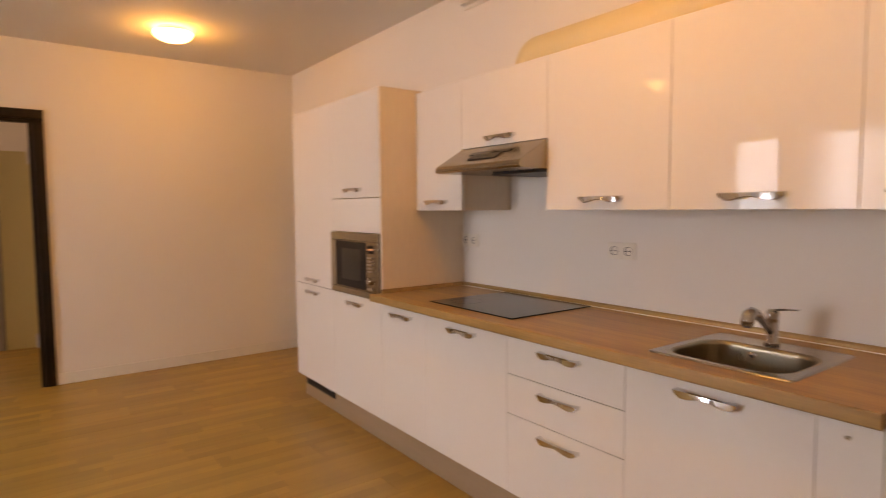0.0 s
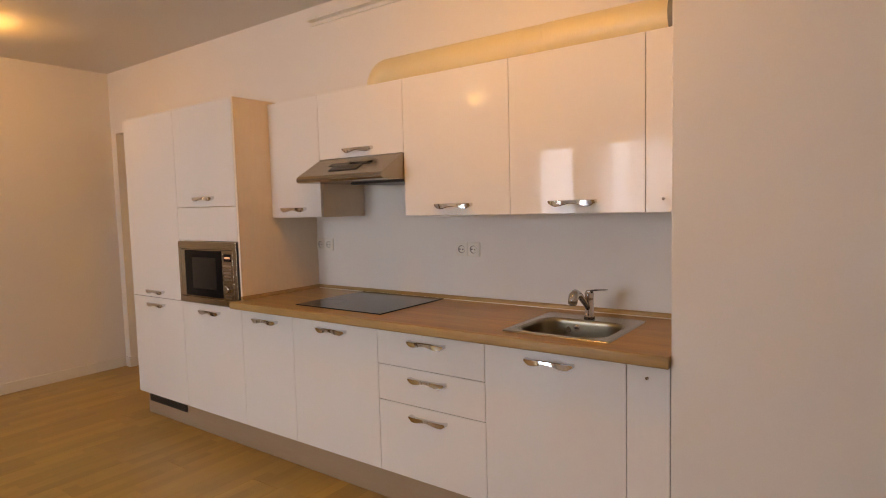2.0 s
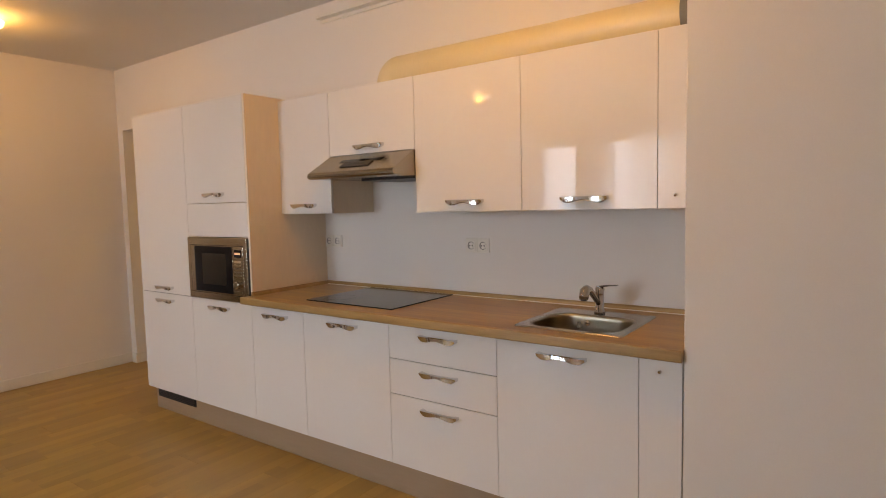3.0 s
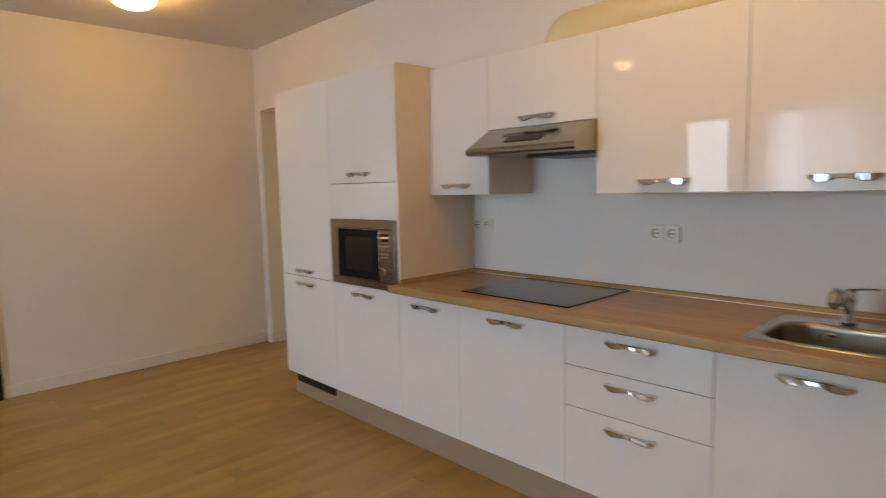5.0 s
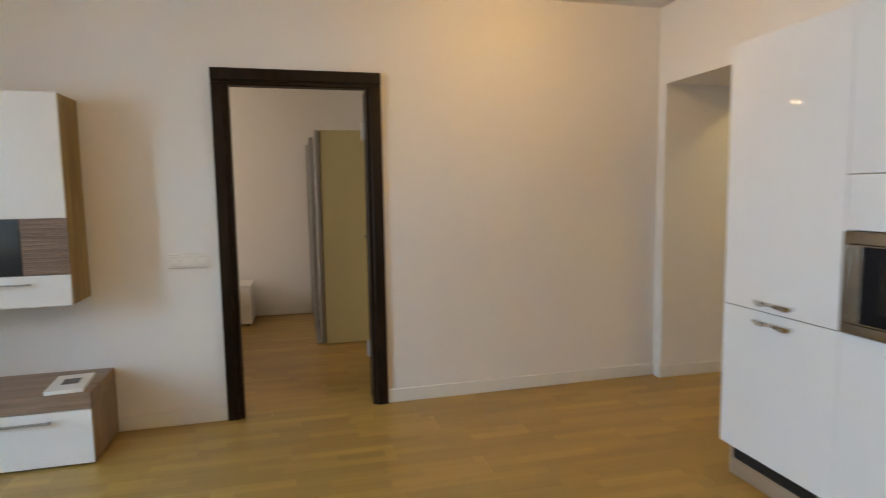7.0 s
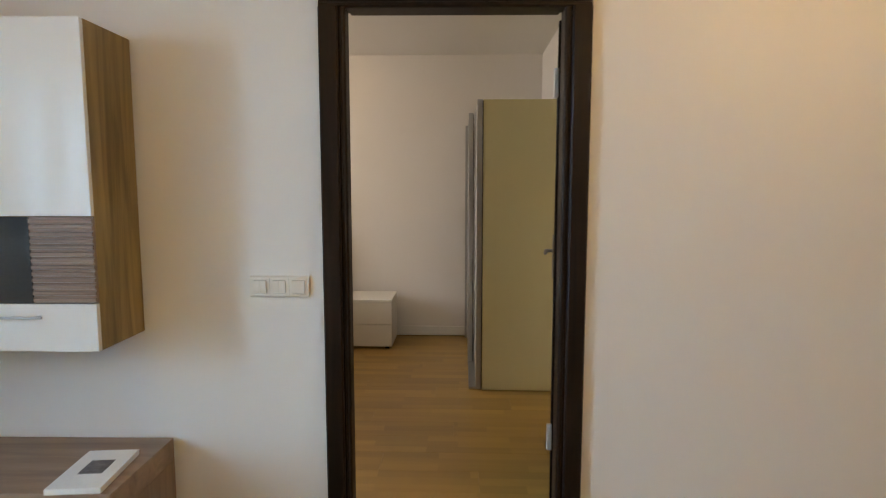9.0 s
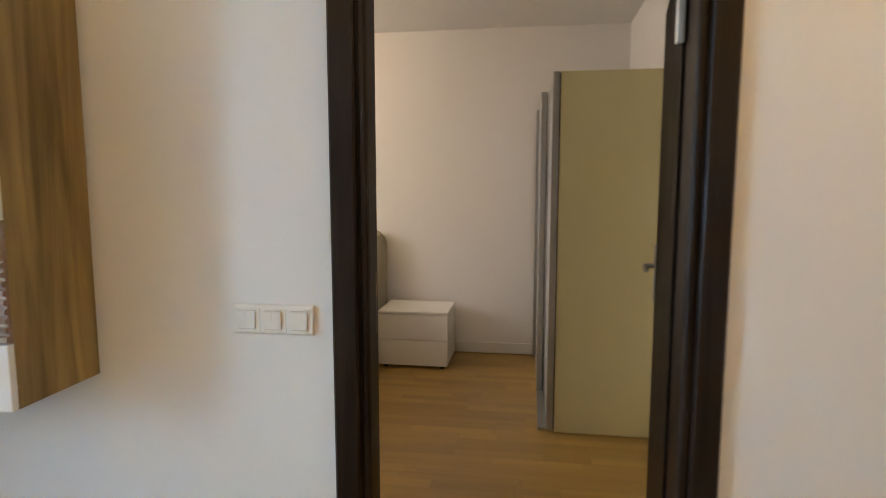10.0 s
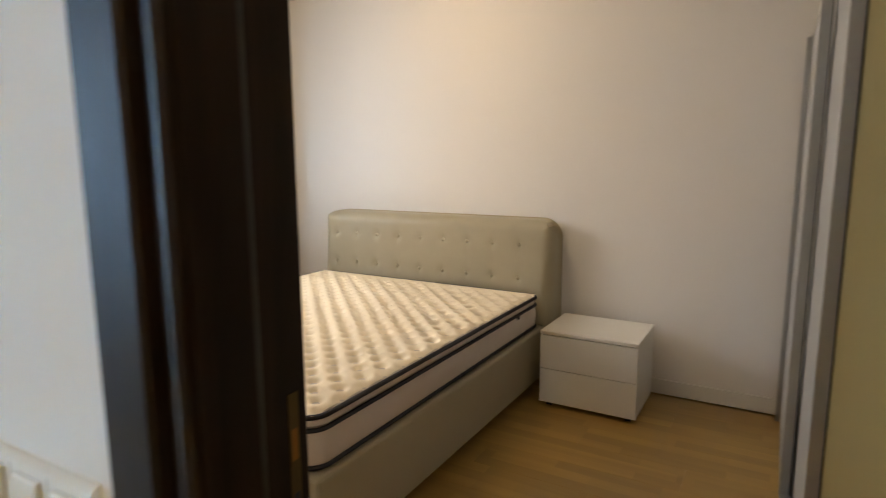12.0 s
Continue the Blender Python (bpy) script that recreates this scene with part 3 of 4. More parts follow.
d = front(u, FX, Y[6], Y[7], Z0, Z1)
part("knob", tube([(FX, 0.792, 0.768), (FX - 0.006, 0.792, 0.768), (FX - 0.012, 0.792, 0.768)], [0.0035, 0.0035, 0.0055], 12), CHROME, d, "small metal knob", True)

# wall units
u = unit("wall_cabinet", Y[2] - 0.001, Y[3], "white gloss wall cabinet beside the hood", UX, U0, U1)
front(u, UX, Y[2] - 0.001, Y[3], U0, U1, 1.341)
u = unit("wall_cabinet", Y[3], Y[4], "short white gloss wall cabinet above the hood", UX, 1.598, U1)
front(u, UX, Y[3], Y[4], 1.598, U1, 1.630)
u = unit("wall_cabinet", Y[4], Y[5], "white gloss wall cabinet with a lift-up door", UX, U0, U1)
front(u, UX, Y[4], Y[5], U0, U1, 1.340)
u = unit("wall_cabinet", Y[5], Y[6] + 0.004, "white gloss wall cabinet above the sink", UX, U0, U1)
front(u, UX, Y[5], Y[6] + 0.004, U0, U1, 1.340)
u = unit("wall_filler_cabinet", Y[6] + 0.004, Y[7], "narrow white gloss wall cabinet with a small knob", UX, U0, U1)
d = front(u, UX, Y[6] + 0.004, Y[7], U0, U1)
part("knob", tube([(UX, 0.802, 1.349), (UX - 0.006, 0.802, 1.349), (UX - 0.012, 0.802, 1.349)], [0.0035, 0.0035, 0.0055], 12), CHROME, d, "small metal knob", True)

# plinth with vent
plinth = thing("plinth", (1.84, 2.4, 0), "beige metallic plinth with a dark vent grille", "plinth")
PX = 1.835
part("board", boxes((PX, PX + 0.016, Y[7], Y[0] - 0.01, 0.002, Z0 - 0.004), (PX + 0.016, WALL_X - 0.01, Y[0] - 0.026, Y[0] - 0.01, 0.002, Z0 - 0.004), bevel=0.001), PLINTH, plinth)
grille = part("vent_frame", boxes((PX - 0.006, PX, 3.665, 4.115, 0.084, 0.140), bevel=0.002), BLACK, plinth, "dark plastic vent grille")
for k in range(4):
    part("vent_slat", boxes((PX - 0.011, PX - 0.004, 3.677, 4.103, 0.092 + k * 0.011, 0.097 + k * 0.011)), BLACK, grille)

# worktop with the hole for the sink
SX0, SX1, SY0, SY1 = 1.815, 2.125, 0.95, 1.325
WX0, WY0, WY1, WT0, WT1 = 1.715, 0.7105, 2.9605, 0.822, 0.861
worktop = thing("worktop", (2.0, 1.8, WT0), "oak-effect laminate worktop along the kitchen wall", "worktop")
outer = [(WX0 + 0.02, WY0), (WALL_X, WY0), (WALL_X, WY1), (WX0 + 0.02, WY1)]
inner = [(SX0, SY0), (SX1, SY0), (SX1, SY1), (SX0, SY1)]
bm = loft([[(*p, z) for p in line] for line, z in ((outer, WT0), (outer, WT1), (inner, WT1), (inner, WT0))], loop=True)
slab = part("top", bm, WORKTOP, worktop)
part("front_edge", prism([(WX0 + 0.0205, WT0), (WX0 + 0.004, WT0), (WX0 + 0.0005, WT0 + 0.004), (WX0, WT0 + 0.018), (WX0 + 0.0005, WT1 - 0.006), (WX0 + 0.002, WT1 - 0.002), (WX0 + 0.006, WT1), (WX0 + 0.0205, WT1)], "y", WY0, WY1 + 0.018), WORKTOP, worktop)
part("end_cap", boxes((WX0 + 0.004, WALL_X - 0.003, WY0 - 0.0015, WY0 - 0.0003, WT0 + 0.002, WT1 - 0.002)), WORKTOP, worktop, "oak-effect worktop end strip")
up_h = 0.02
part("upstand", prism([(WALL_X - 0.001, WT1 + 0.0005), (WALL_X - 0.022, WT1 + 0.0005), (WALL_X - 0.018, WT1 + up_h - 0.006), (WALL_X - 0.010, WT1 + up_h), (WALL_X - 0.001, WT1 + up_h)], "y", WY0, WY1), WORKTOP, worktop, "oak-effect sealing strip at the wall")
part("upstand", prism([(WY1 - 0.001, WT1 + 0.0005), (WY1 - 0.022, WT1 + 0.0005), (WY1 - 0.018, WT1 + up_h - 0.006), (WY1 - 0.010, WT1 + up_h), (WY1 - 0.001, WT1 + up_h)], "x", WX0 + 0.06, WALL_X - 0.022), WORKTOP, worktop, "oak-effect sealing strip at the side")
part("edge_bead", boxes((WALL_X - 0.0245, WALL_X - 0.0215, WY0, WY1 - 0.024, WT1 + 0.0005, WT1 + 0.0035)), PLASTIC, worktop, "pale sealing bead")

# hob
hob = thing("hob", (2.06, 2.27, WT1), "black glass ceramic hob set in the worktop", "hob")
part("glass_plate", box(1.815, 2.305, 1.985, 2.560, WT1 + 0.0005, WT1 + 0.006, 0.002), HOB_GLASS, hob)
part("cooking_zone", loft([circle((1.95, 2.445, WT1 + 0.0064), 0.078 * k, (0, 0, 1), 48) for k in (0.965, 1.0)], caps=False), MARK, hob, "printed dark zone ring")

# sink and tap
sink = thing("sink", (2.0, 1.14, WT1), "stainless steel inset sink with one rounded bowl", "sink")
RX0, RX1, RY0, RY1 = 1.795, 2.222, 0.925, 1.348
bowl_n = 6
def sink_ring(x0, x1, y0, y1, r, z):
    return [(u, v, z) for u, v in rounded(x0, x1, y0, y1, r, bowl_n)]


zt = WT1 + 0.005
rings = [sink_ring(RX0, RX1, RY0, RY1, 0.012, WT1 + 0.0006), sink_ring(RX0 + 0.002, RX1 - 0.002, RY0 + 0.002, RY1 - 0.002, 0.012, zt), sink_ring(RX0 + 0.008, RX1 - 0.008, RY0 + 0.008, RY1 - 0.008, 0.012, zt + 0.0005)]
for inset, down in ((0.004, 0.0), (0.009, 0.001), (0.013, 0.004), (0.0145, 0.012), (0.015, 0.02), (0.019, 0.12), (0.024, 0.14), (0.036, 0.157), (0.055, 0.166), (0.075, 0.169)):
    rings.append(sink_ring(SX0 + inset, SX1 - inset, SY0 + inset, SY1 - inset, 0.08, zt - down))
# bowl and rim are split so that only the bowl takes the shaded tone
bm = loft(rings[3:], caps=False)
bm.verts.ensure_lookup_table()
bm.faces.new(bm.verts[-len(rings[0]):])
part("basin", bm, SHADED_BASIN, sink, "brushed steel bowl with its shade in the colour", True)
part("rim", loft(rings[:4], caps=False), SINK, sink, "polished steel rim in a lighter tone than the bowl", True)
part("drain", loft([circle((1.98, 1.14, zt - 0.1695), 0.04, (0, 0, 1)), circle((1.98, 1.14, zt - 0.166), 0.034, (0, 0, 1))]), CHROME, sink, "round drain", True)
part("overflow", loft([circle((2.1095, 1.175, zt - 0.034), 0.013, (-1, 0, 0)), circle((2.1055, 1.175, zt - 0.034), 0.012, (-1, 0, 0))]), CHROME, sink, "round overflow cap", True)
part("overflow_slot", boxes((2.1048, 2.1056, 1.168, 1.182, zt - 0.038, zt - 0.03)), BLACK, sink)
tap = thing("kitchen_tap", (2.172, 1.145, zt), "chrome single-lever mixer tap on the sink", "tap")
tx, ty = 2.172, 1.145
part("base", tube([(tx, ty, zt), (tx, ty, zt + 0.012), (tx, ty, zt + 0.016), (tx, ty, zt + 0.10), (tx, ty, zt + 0.125), (tx, ty, zt + 0.135)], [0.028, 0.027, 0.022, 0.0215, 0.024, 0.018], 20), TAP_CHROME, tap, round_=True)
part("spout", tube([(tx, ty, zt + 0.04), (tx - 0.04, ty + 0.005, zt + 0.078), (tx - 0.078, ty + 0.010, zt + 0.112), (tx - 0.108, ty + 0.013, zt + 0.132), (tx - 0.132, ty + 0.016, zt + 0.138), (tx - 0.152, ty + 0.018, zt + 0.13), (tx - 0.162, ty + 0.0185, zt + 0.108), (tx - 0.164, ty + 0.0185, zt + 0.092)], [0.013, 0.0135, 0.0155, 0.019, 0.023, 0.025, 0.024, 0.021], 20), TAP_CHROME, tap, round_=True)
part("nozzle", tube([(tx - 0.164, ty + 0.0185, zt + 0.093), (tx - 0.1645, ty + 0.0185, zt + 0.086)], 0.015, 14), BLACK, tap)
part("lever", loft([[(tx + 0.008, ty - 0.004, zt + 0.131), (tx - 0.012, ty + 0.012, zt + 0.131), (tx - 0.012, ty + 0.012, zt + 0.141), (tx + 0.008, ty - 0.004, zt + 0.141)],
                    [(tx + 0.002, ty - 0.05, zt + 0.141), (tx - 0.014, ty - 0.044, zt + 0.141), (tx - 0.014, ty - 0.044, zt + 0.149), (tx + 0.002, ty - 0.05, zt + 0.149)],
                    [(tx + 0.002, ty - 0.096, zt + 0.147), (tx - 0.012, ty - 0.093, zt + 0.147), (tx - 0.012, ty - 0.093, zt + 0.152), (tx + 0.002, ty - 0.096, zt + 0.152)]]), TAP_CHROME, tap, "flat chrome lever")

for piece in tap.children:
    piece.data.transform(Matrix.Scale(0.82, 4))

# cooker hood
hood = thing("cooker_hood", (2.1, 2.27, 1.455), "brushed steel cooker hood under the wall cabinet", "cooker hood")
HY0, HY1 = Y[4] + 0.002, Y[3] - 0.002
part("canopy", prism([(WALL_X - 0.002, 1.475), (1.862, 1.475), (1.849, 1.482), (1.848, 1.496), (1.856, 1.506), (2.009, 1.5965), (WALL_X - 0.002, 1.5965)], "y", HY0, HY1, 0.002), HOOD_STEEL, hood)
part("filter_tray", boxes((2.03, WALL_X - 0.004, HY0 + 0.012, HY1 - 0.2, 1.463, 1.4745), bevel=0.004), BLACK, hood, "dark underside with filter")
slope = Matrix.Translation((1.93, 2.27, 1.5499)) @ pose(0, 0, 0, 0, -30.6, 0)
ctrl = box(-0.045, 0.006, -0.095, 0.095, 0.0, 0.004, 0.001)
ctrl.transform(slope)
panel = part("control_panel", ctrl, BLACK, hood, "dark control panel")
for k in range(4):
    b = box(-0.025, -0.015, -0.05 + 0.028 * k, -0.034 + 0.028 * k, 0.004, 0.006, 0.001)
    b.transform(slope)
    part("button", b, BLACK, panel)
# dark strip stands in for a reflection on the sloping steel
wide = box(-0.012, 0.016, -0.14, 0.14, 0.0, 0.0015)
wide.transform(slope @ Matrix.Translation((0.02, 0, 0)))
part("reflection_strip", wide, HOB_GLASS, hood, "dark glossy strip drawn as a reflection in the steel")

# exhaust duct
duct = thing("exhaust_duct", (2.21, 1.5, U1), "cream plastic exhaust duct lying on the wall cabinets", "duct")
DR, DXC, DZC = 0.08, 2.235, U1 + 0.094
pts = [(DXC, 2.30, U1 + 0.0005), (DXC, 2.30, U1 + 0.03)]
for k in range(1, 9):
    a = radians(90 * k / 8)
    pts.append((DXC, 2.30 - 0.064 * (1 - math.cos(a)), U1 + 0.03 + 0.064 * math.sin(a)))
part("elbow", tube(pts, DR, 40, False), DUCT, duct, round_=True)
part("pipe", tube([(DXC, 2.24, DZC), (DXC, 1.34, DZC)], DR * 0.985, 40, False), DUCT, duct, round_=True)
part("pipe", tube([(DXC, 1.338, DZC), (DXC, 0.832, DZC)], DR * 1.01, 40, False), DUCT, duct, round_=True)
part("sleeve", tube([(DXC, 0.834, DZC), (DXC, JOG_Y + 0.0015, DZC)], DR * 0.97, 40, False), GAPTONE, duct, "dark grey metal sleeve at the wall", True)

trunk = thing("cable_trunking", (WALL_X, 1.8, 2.43), "thin white trunking high on the kitchen wall", "trunking")
part("channel", boxes((WALL_X - 0.05, WALL_X, JOG_Y, 2.93, 2.45, 2.468), (WALL_X - 0.012, WALL_X, JOG_Y, 2.93, 2.43, 2.45), bevel=0.002), SKIRT, trunk)

# microwave
mw = thing("microwave", (1.9, 3.27, 0.818), "built-in stainless steel microwave with a dark window", "microwave")
MY0, MY1, MZ0, MZ1 = Y[2] + 0.004, Y[1] - 0.004, 0.816, 1.174
part("casing", boxes((FX + 0.02, 2.25, MY0 + 0.02, MY1 - 0.02, MZ0 + 0.02, MZ1 - 0.01)), BLACK, mw)
# solid black strip stands in for the shade in the side gap
part("side_gap_shade", boxes((FX - 0.006, FX + 0.018, Y[2] + 0.0002, MY0 - 0.0005, MZ0, MZ1)), BLACK, mw, "black strip as the shade in the gap beside the surround")
part("frame", boxes((FX - 0.012, FX + 0.018, MY0, MY1, MZ1 - 0.042, MZ1), (FX - 0.012, FX + 0.018, MY0, MY1, MZ0, MZ0 + 0.034), (FX - 0.012, FX + 0.018, MY0, MY0 + 0.028, MZ0 + 0.034, MZ1 - 0.042), (FX - 0.012, FX + 0.018, MY1 - 0.028, MY1, MZ0 + 0.034, MZ1 - 0.042), bevel=0.002), STEEL, mw, "brushed steel surround")
dz0, dz1 = MZ0 + 0.037, MZ1 - 0.045
dr = part("door", boxes((FX - 0.013, FX + 0.01, MY0 + 0.128, MY1 - 0.031, dz0, dz1), bevel=0.002), STEEL, mw, "steel microwave door")
part("window", boxes((FX - 0.0155, FX - 0.0125, MY0 + 0.135, MY1 - 0.078, dz0 + 0.006, dz1 - 0.004), bevel=0.001), BLACK_GLASS, dr, "black glass window")
part("mesh_screen", boxes((FX - 0.0158, FX - 0.0154, MY0 + 0.19, MY1 - 0.15, dz0 + 0.05, dz1 - 0.045)), MESH, dr, "dark grey perforated screen")
part("door_strip", boxes((FX - 0.0165, FX - 0.0128, MY1 - 0.074, MY1 - 0.036, dz0 + 0.004, dz1 - 0.003), bevel=0.002), STEEL, dr, "flat steel door strip")
pn = part("control_panel", boxes((FX - 0.013, FX + 0.01, MY0 + 0.031, MY0 + 0.125, dz0, dz1), bevel=0.002), STEEL, mw, "steel control panel")
part("display", boxes((FX - 0.0155, FX - 0.0125, MY0 + 0.05, MY0 + 0.11, dz1 - 0.062, dz1 - 0.02)), BLACK_GLASS, pn, "black display")
part("digits", boxes(*[(FX - 0.0162, FX - 0.0153, MY0 + 0.055 + k * 0.013, MY0 + 0.064 + k * 0.013, dz1 - 0.045, dz1 - 0.035) for k in range(4)]), AMBER, pn, "amber lit digits")
for k in range(5):
    part("button", boxes((FX - 0.018, FX - 0.0125, MY0 + 0.046, MY0 + 0.112, dz1 - 0.092 - k * 0.019, dz1 - 0.081 - k * 0.019), bevel=0.001), CHROME, pn)
part("dial", tube([(FX - 0.013, MY0 + 0.079, dz0 + 0.062), (FX - 0.032, MY0 + 0.079, dz0 + 0.062), (FX - 0.034, MY0 + 0.079, dz0 + 0.062)], [0.021, 0.02, 0.016], 24), CHROME, pn, "round metal dial")
part("button", boxes((FX - 0.018, FX - 0.0125, MY0 + 0.046, MY0 + 0.112, dz0 + 0.01, dz0 + 0.026), bevel=0.001), CHROME, pn)


def socket_pair(y, z, label):
    s = thing("double_socket", (WALL_X, y, z), label, "power socket", "sockets over the worktop")
    for k in (-1, 1):
        yc = y + k * 0.0355
        pl = part("plate", boxes((WALL_X - 0.009, WALL_X, yc - 0.0352, yc + 0.0352, z - 0.036, z + 0.036), bevel=0.003), PLASTIC, s)
        part("insert", boxes((WALL_X - 0.0112, WALL_X - 0.0085, yc - 0.026, yc + 0.026, z - 0.026, z + 0.026), bevel=0.001), PLASTIC, pl)
        # flat dark disc paints the well's shade; the off-centre face widens one side
        part("well", loft([circle((WALL_X - 0.0118, yc, z), 0.020, (-1, 0, 0)), circle((WALL_X - 0.0113, yc, z), 0.020, (-1, 0, 0))]), GAPTONE, pl, "dark disc as the shade inside the round socket well")
        part("well_face", loft([circle((WALL_X - 0.0122, yc - 0.003, z), 0.0168, (-1, 0, 0)), circle((WALL_X - 0.0117, yc - 0.003, z), 0.0168, (-1, 0, 0))]), PLASTIC, pl)
        for h in (-1, 1):
            part("pin_hole", loft([circle((WALL_X - 0.0127, yc + h * 0.0085, z), 0.0042, (-1, 0, 0), 10), circle((WALL_X - 0.0121, yc + h * 0.0085, z), 0.0042, (-1, 0, 0), 10)]), BLACK, pl)


socket_pair(1.848, 1.122, "white double power socket on the wall")
socket_pair(2.89, 1.128, "white double power socket beside the tall cabinet")

# ---- switches and living room furniture on the door wall ----
sw = thing("light_switch", (-0.72, 0, 0.955), "cream triple light switch beside the door", "light switch", turn=DOORWALL)
SWX, SWZ0, SWZ1 = -0.824, 0.918, 0.999
part("frame", prism([(0, SWZ0), (-0.006, SWZ0 + 0.001), (-0.0115, SWZ0 + 0.006), (-0.0125, SWZ0 + 0.010), (-0.0125, SWZ1 - 0.010), (-0.0115, SWZ1 - 0.006), (-0.006, SWZ1 - 0.001), (0, SWZ1)], "x", SWX, SWX + 0.218), PLASTIC, sw)
for k in range(3):
    x0 = SWX + 0.0035 + k * 0.0712
    # thin grey plate on the frame paints the shade around each rocker
    insert = part("insert", prism([(u + x0 + 0.0345, v + (SWZ0 + SWZ1) / 2) for u, v in rounded(-0.0243, 0.0243, -0.0258, 0.0258, 0.004, 4)], "y", -0.0131, -0.0126), SWITCH_SHADE, sw, "grey plate as the shade around the rockers")
    cuts = [(x0 + 0.0115, x0 + 0.0343), (x0 + 0.0347, x0 + 0.0575)] if k < 2 else [(x0 + 0.0115, x0 + 0.0575)]
    for a, b in cuts:
        z0, z1 = SWZ0 + 0.016, SWZ1 - 0.016
        curve = [(-0.0132, z0), (-0.0165, z0 + 0.0012)] + [(-0.0172 - 0.0022 * math.sin(math.pi * q / 6), z0 + 0.003 + (z1 - z0 - 0.006) * q / 6) for q in range(7)] + [(-0.0162, z1 - 0.0012), (-0.0132, z1)]
        part("rocker", prism(curve, "x", a, b, 0.0004), PLASTIC, insert)
# raised grey strips paint the shade of grooves between the modules
for x in (SWX + 0.0745, SWX + 0.1457):
    part("frame_groove", boxes((x - 0.0006, x + 0.0006, -0.0129, -0.0124, SWZ0 + 0.008, SWZ1 - 0.008)), SWITCH_SHADE, sw, "grey strip as the shade of a frame groove")

stand = thing("tv_stand", (-2.0, -0.2, 0), "low walnut TV stand with white gloss drawers", "tv stand", turn=DOORWALL)
TX1, TX0, TY0, TY1 = -1.135, -2.9, -0.425, -0.012
part("top", box(TX0, TX1, TY0, TY1, 0.292, 0.378, 0.002), WALNUT_X, stand, "walnut top board")
for x in (TX0, TX0 + 0.6, TX1 - 0.6 - 0.018, TX1 - 0.018):
    part("side_panel", boxes((x, x + 0.018, TY0 + 0.02, TY1, 0.012, 0.2915), bevel=0.001), WALNUT_Z, stand)
part("bottom", boxes((TX0 + 0.018, TX1 - 0.018, TY0 + 0.02, TY1, 0.0125, 0.03)), WALNUT_X, stand)
part("shelf", boxes((TX0 + 0.62, TX1 - 0.62, TY0 + 0.03, TY1, 0.145, 0.163)), WALNUT_X, stand)
part("back", boxes((TX0 + 0.018, TX1 - 0.018, TY1 - 0.006, TY1, 0.03, 0.2915)), WALNUT_X, stand)
for x in (TX0 + 0.05, TX1 - 0.07):
    for y in (TY0 + 0.06, TY1 - 0.06):
        part("foot", boxes((x, x + 0.03, y, y + 0.03, 0, 0.0122)), BLACK, stand)
for x0, x1 in ((TX0, TX0 + 0.6), (TX1 - 0.606, TX1 - 0.001)):
    d = part("drawer_front", box(x0 + 0.002, x1 - 0.002, TY0, TY0 + 0.018, 0.014, 0.288, 0.0015), GLOSS, stand, "white gloss drawer front")
    xm = (x0 + x1) / 2
    part("handle", boxes((xm - 0.13, xm + 0.13, TY0 - 0.026, TY0 - 0.018, 0.236, 0.248), (xm - 0.118, xm - 0.108, TY0 - 0.019, TY0, 0.238, 0.246), (xm + 0.108, xm + 0.118, TY0 - 0.019, TY0, 0.238, 0.246), bevel=0.001), ALU, d, "slim metal bar handle")
book = thing("book", (-1.26, -0.31, 0.378), "white booklet with a dark photograph lying on the stand", "book", turn=DOORWALL)
bk = box(-0.085, 0.085, -0.135, 0.135, 0.3785, 0.398, 0.002)
turn_book = Matrix.Translation((-1.262, -0.295, 0)) @ pose(0, 0, 0, 0, 0, 5)
bk.transform(turn_book)
part("cover", bk, PAPER, book)
pc = box(-0.035, 0.042, -0.04, 0.055, 0.3981, 0.3988)
pc.transform(turn_book)
part("cover_picture", pc, PRINT, book, "dark printed photograph")

cab = thing("wall_display_cabinet", (-1.7, -0.15, 0.79), "walnut and white gloss hanging wall cabinet with glass", "wall cabinet", turn=DOORWALL)
HX0, HX1, HF, HB, HZ0, HZ1 = -2.15, -1.228, -0.285, -0.002, 0.790, 1.846
part("side_panel", boxes((HX1 - 0.018, HX1, HF + 0.0195, HB, HZ0, HZ1), bevel=0.001), WALNUT, cab, "walnut side panel")
part("side_panel", boxes((HX0, HX0 + 0.018, HF + 0.0195, HB, HZ0, HZ1), bevel=0.001), WALNUT, cab, "walnut side panel")
part("carcass", boxes((HX0 + 0.018, HX1 - 0.018, HF + 0.02, HB, HZ0, HZ0 + 0.018), (HX0 + 0.018, HX1 - 0.018, HF + 0.02, HB, HZ1 - 0.018, HZ1), (HX0 + 0.018, HX1 - 0.018, HB - 0.008, HB, HZ0 + 0.018, HZ1 - 0.018), (HX0 + 0.018, HX1 - 0.018, HF + 0.03, HB - 0.008, 0.95, 0.966), (HX0 + 0.018, HX1 - 0.018, HF + 0.03, HB - 0.008, 1.222, 1.238)), WALNUT_X, cab)
part("door", box(HX0, HX1, HF, HF + 0.018, 1.232, HZ1, 0.0015), GLOSS, cab, "white gloss lift-up door")
dw = part("drawer_front", box(HX0, HX1, HF, HF + 0.018, HZ0, 0.947, 0.0015), GLOSS, cab, "white gloss flap")
part("handle", boxes((-1.645, -1.395, HF - 0.026, HF - 0.018, 0.902, 0.91), (-1.63, -1.62, HF - 0.019, HF, 0.902, 0.91), (-1.42, -1.41, HF - 0.019, HF, 0.902, 0.91), bevel=0.001), ALU, dw, "slim metal bar handle")
part("glass_pane", boxes((HX0 + 0.002, -1.436, HF + 0.004, HF + 0.009, 0.95, 1.229)), SMOKE, cab, "smoked glass pane")
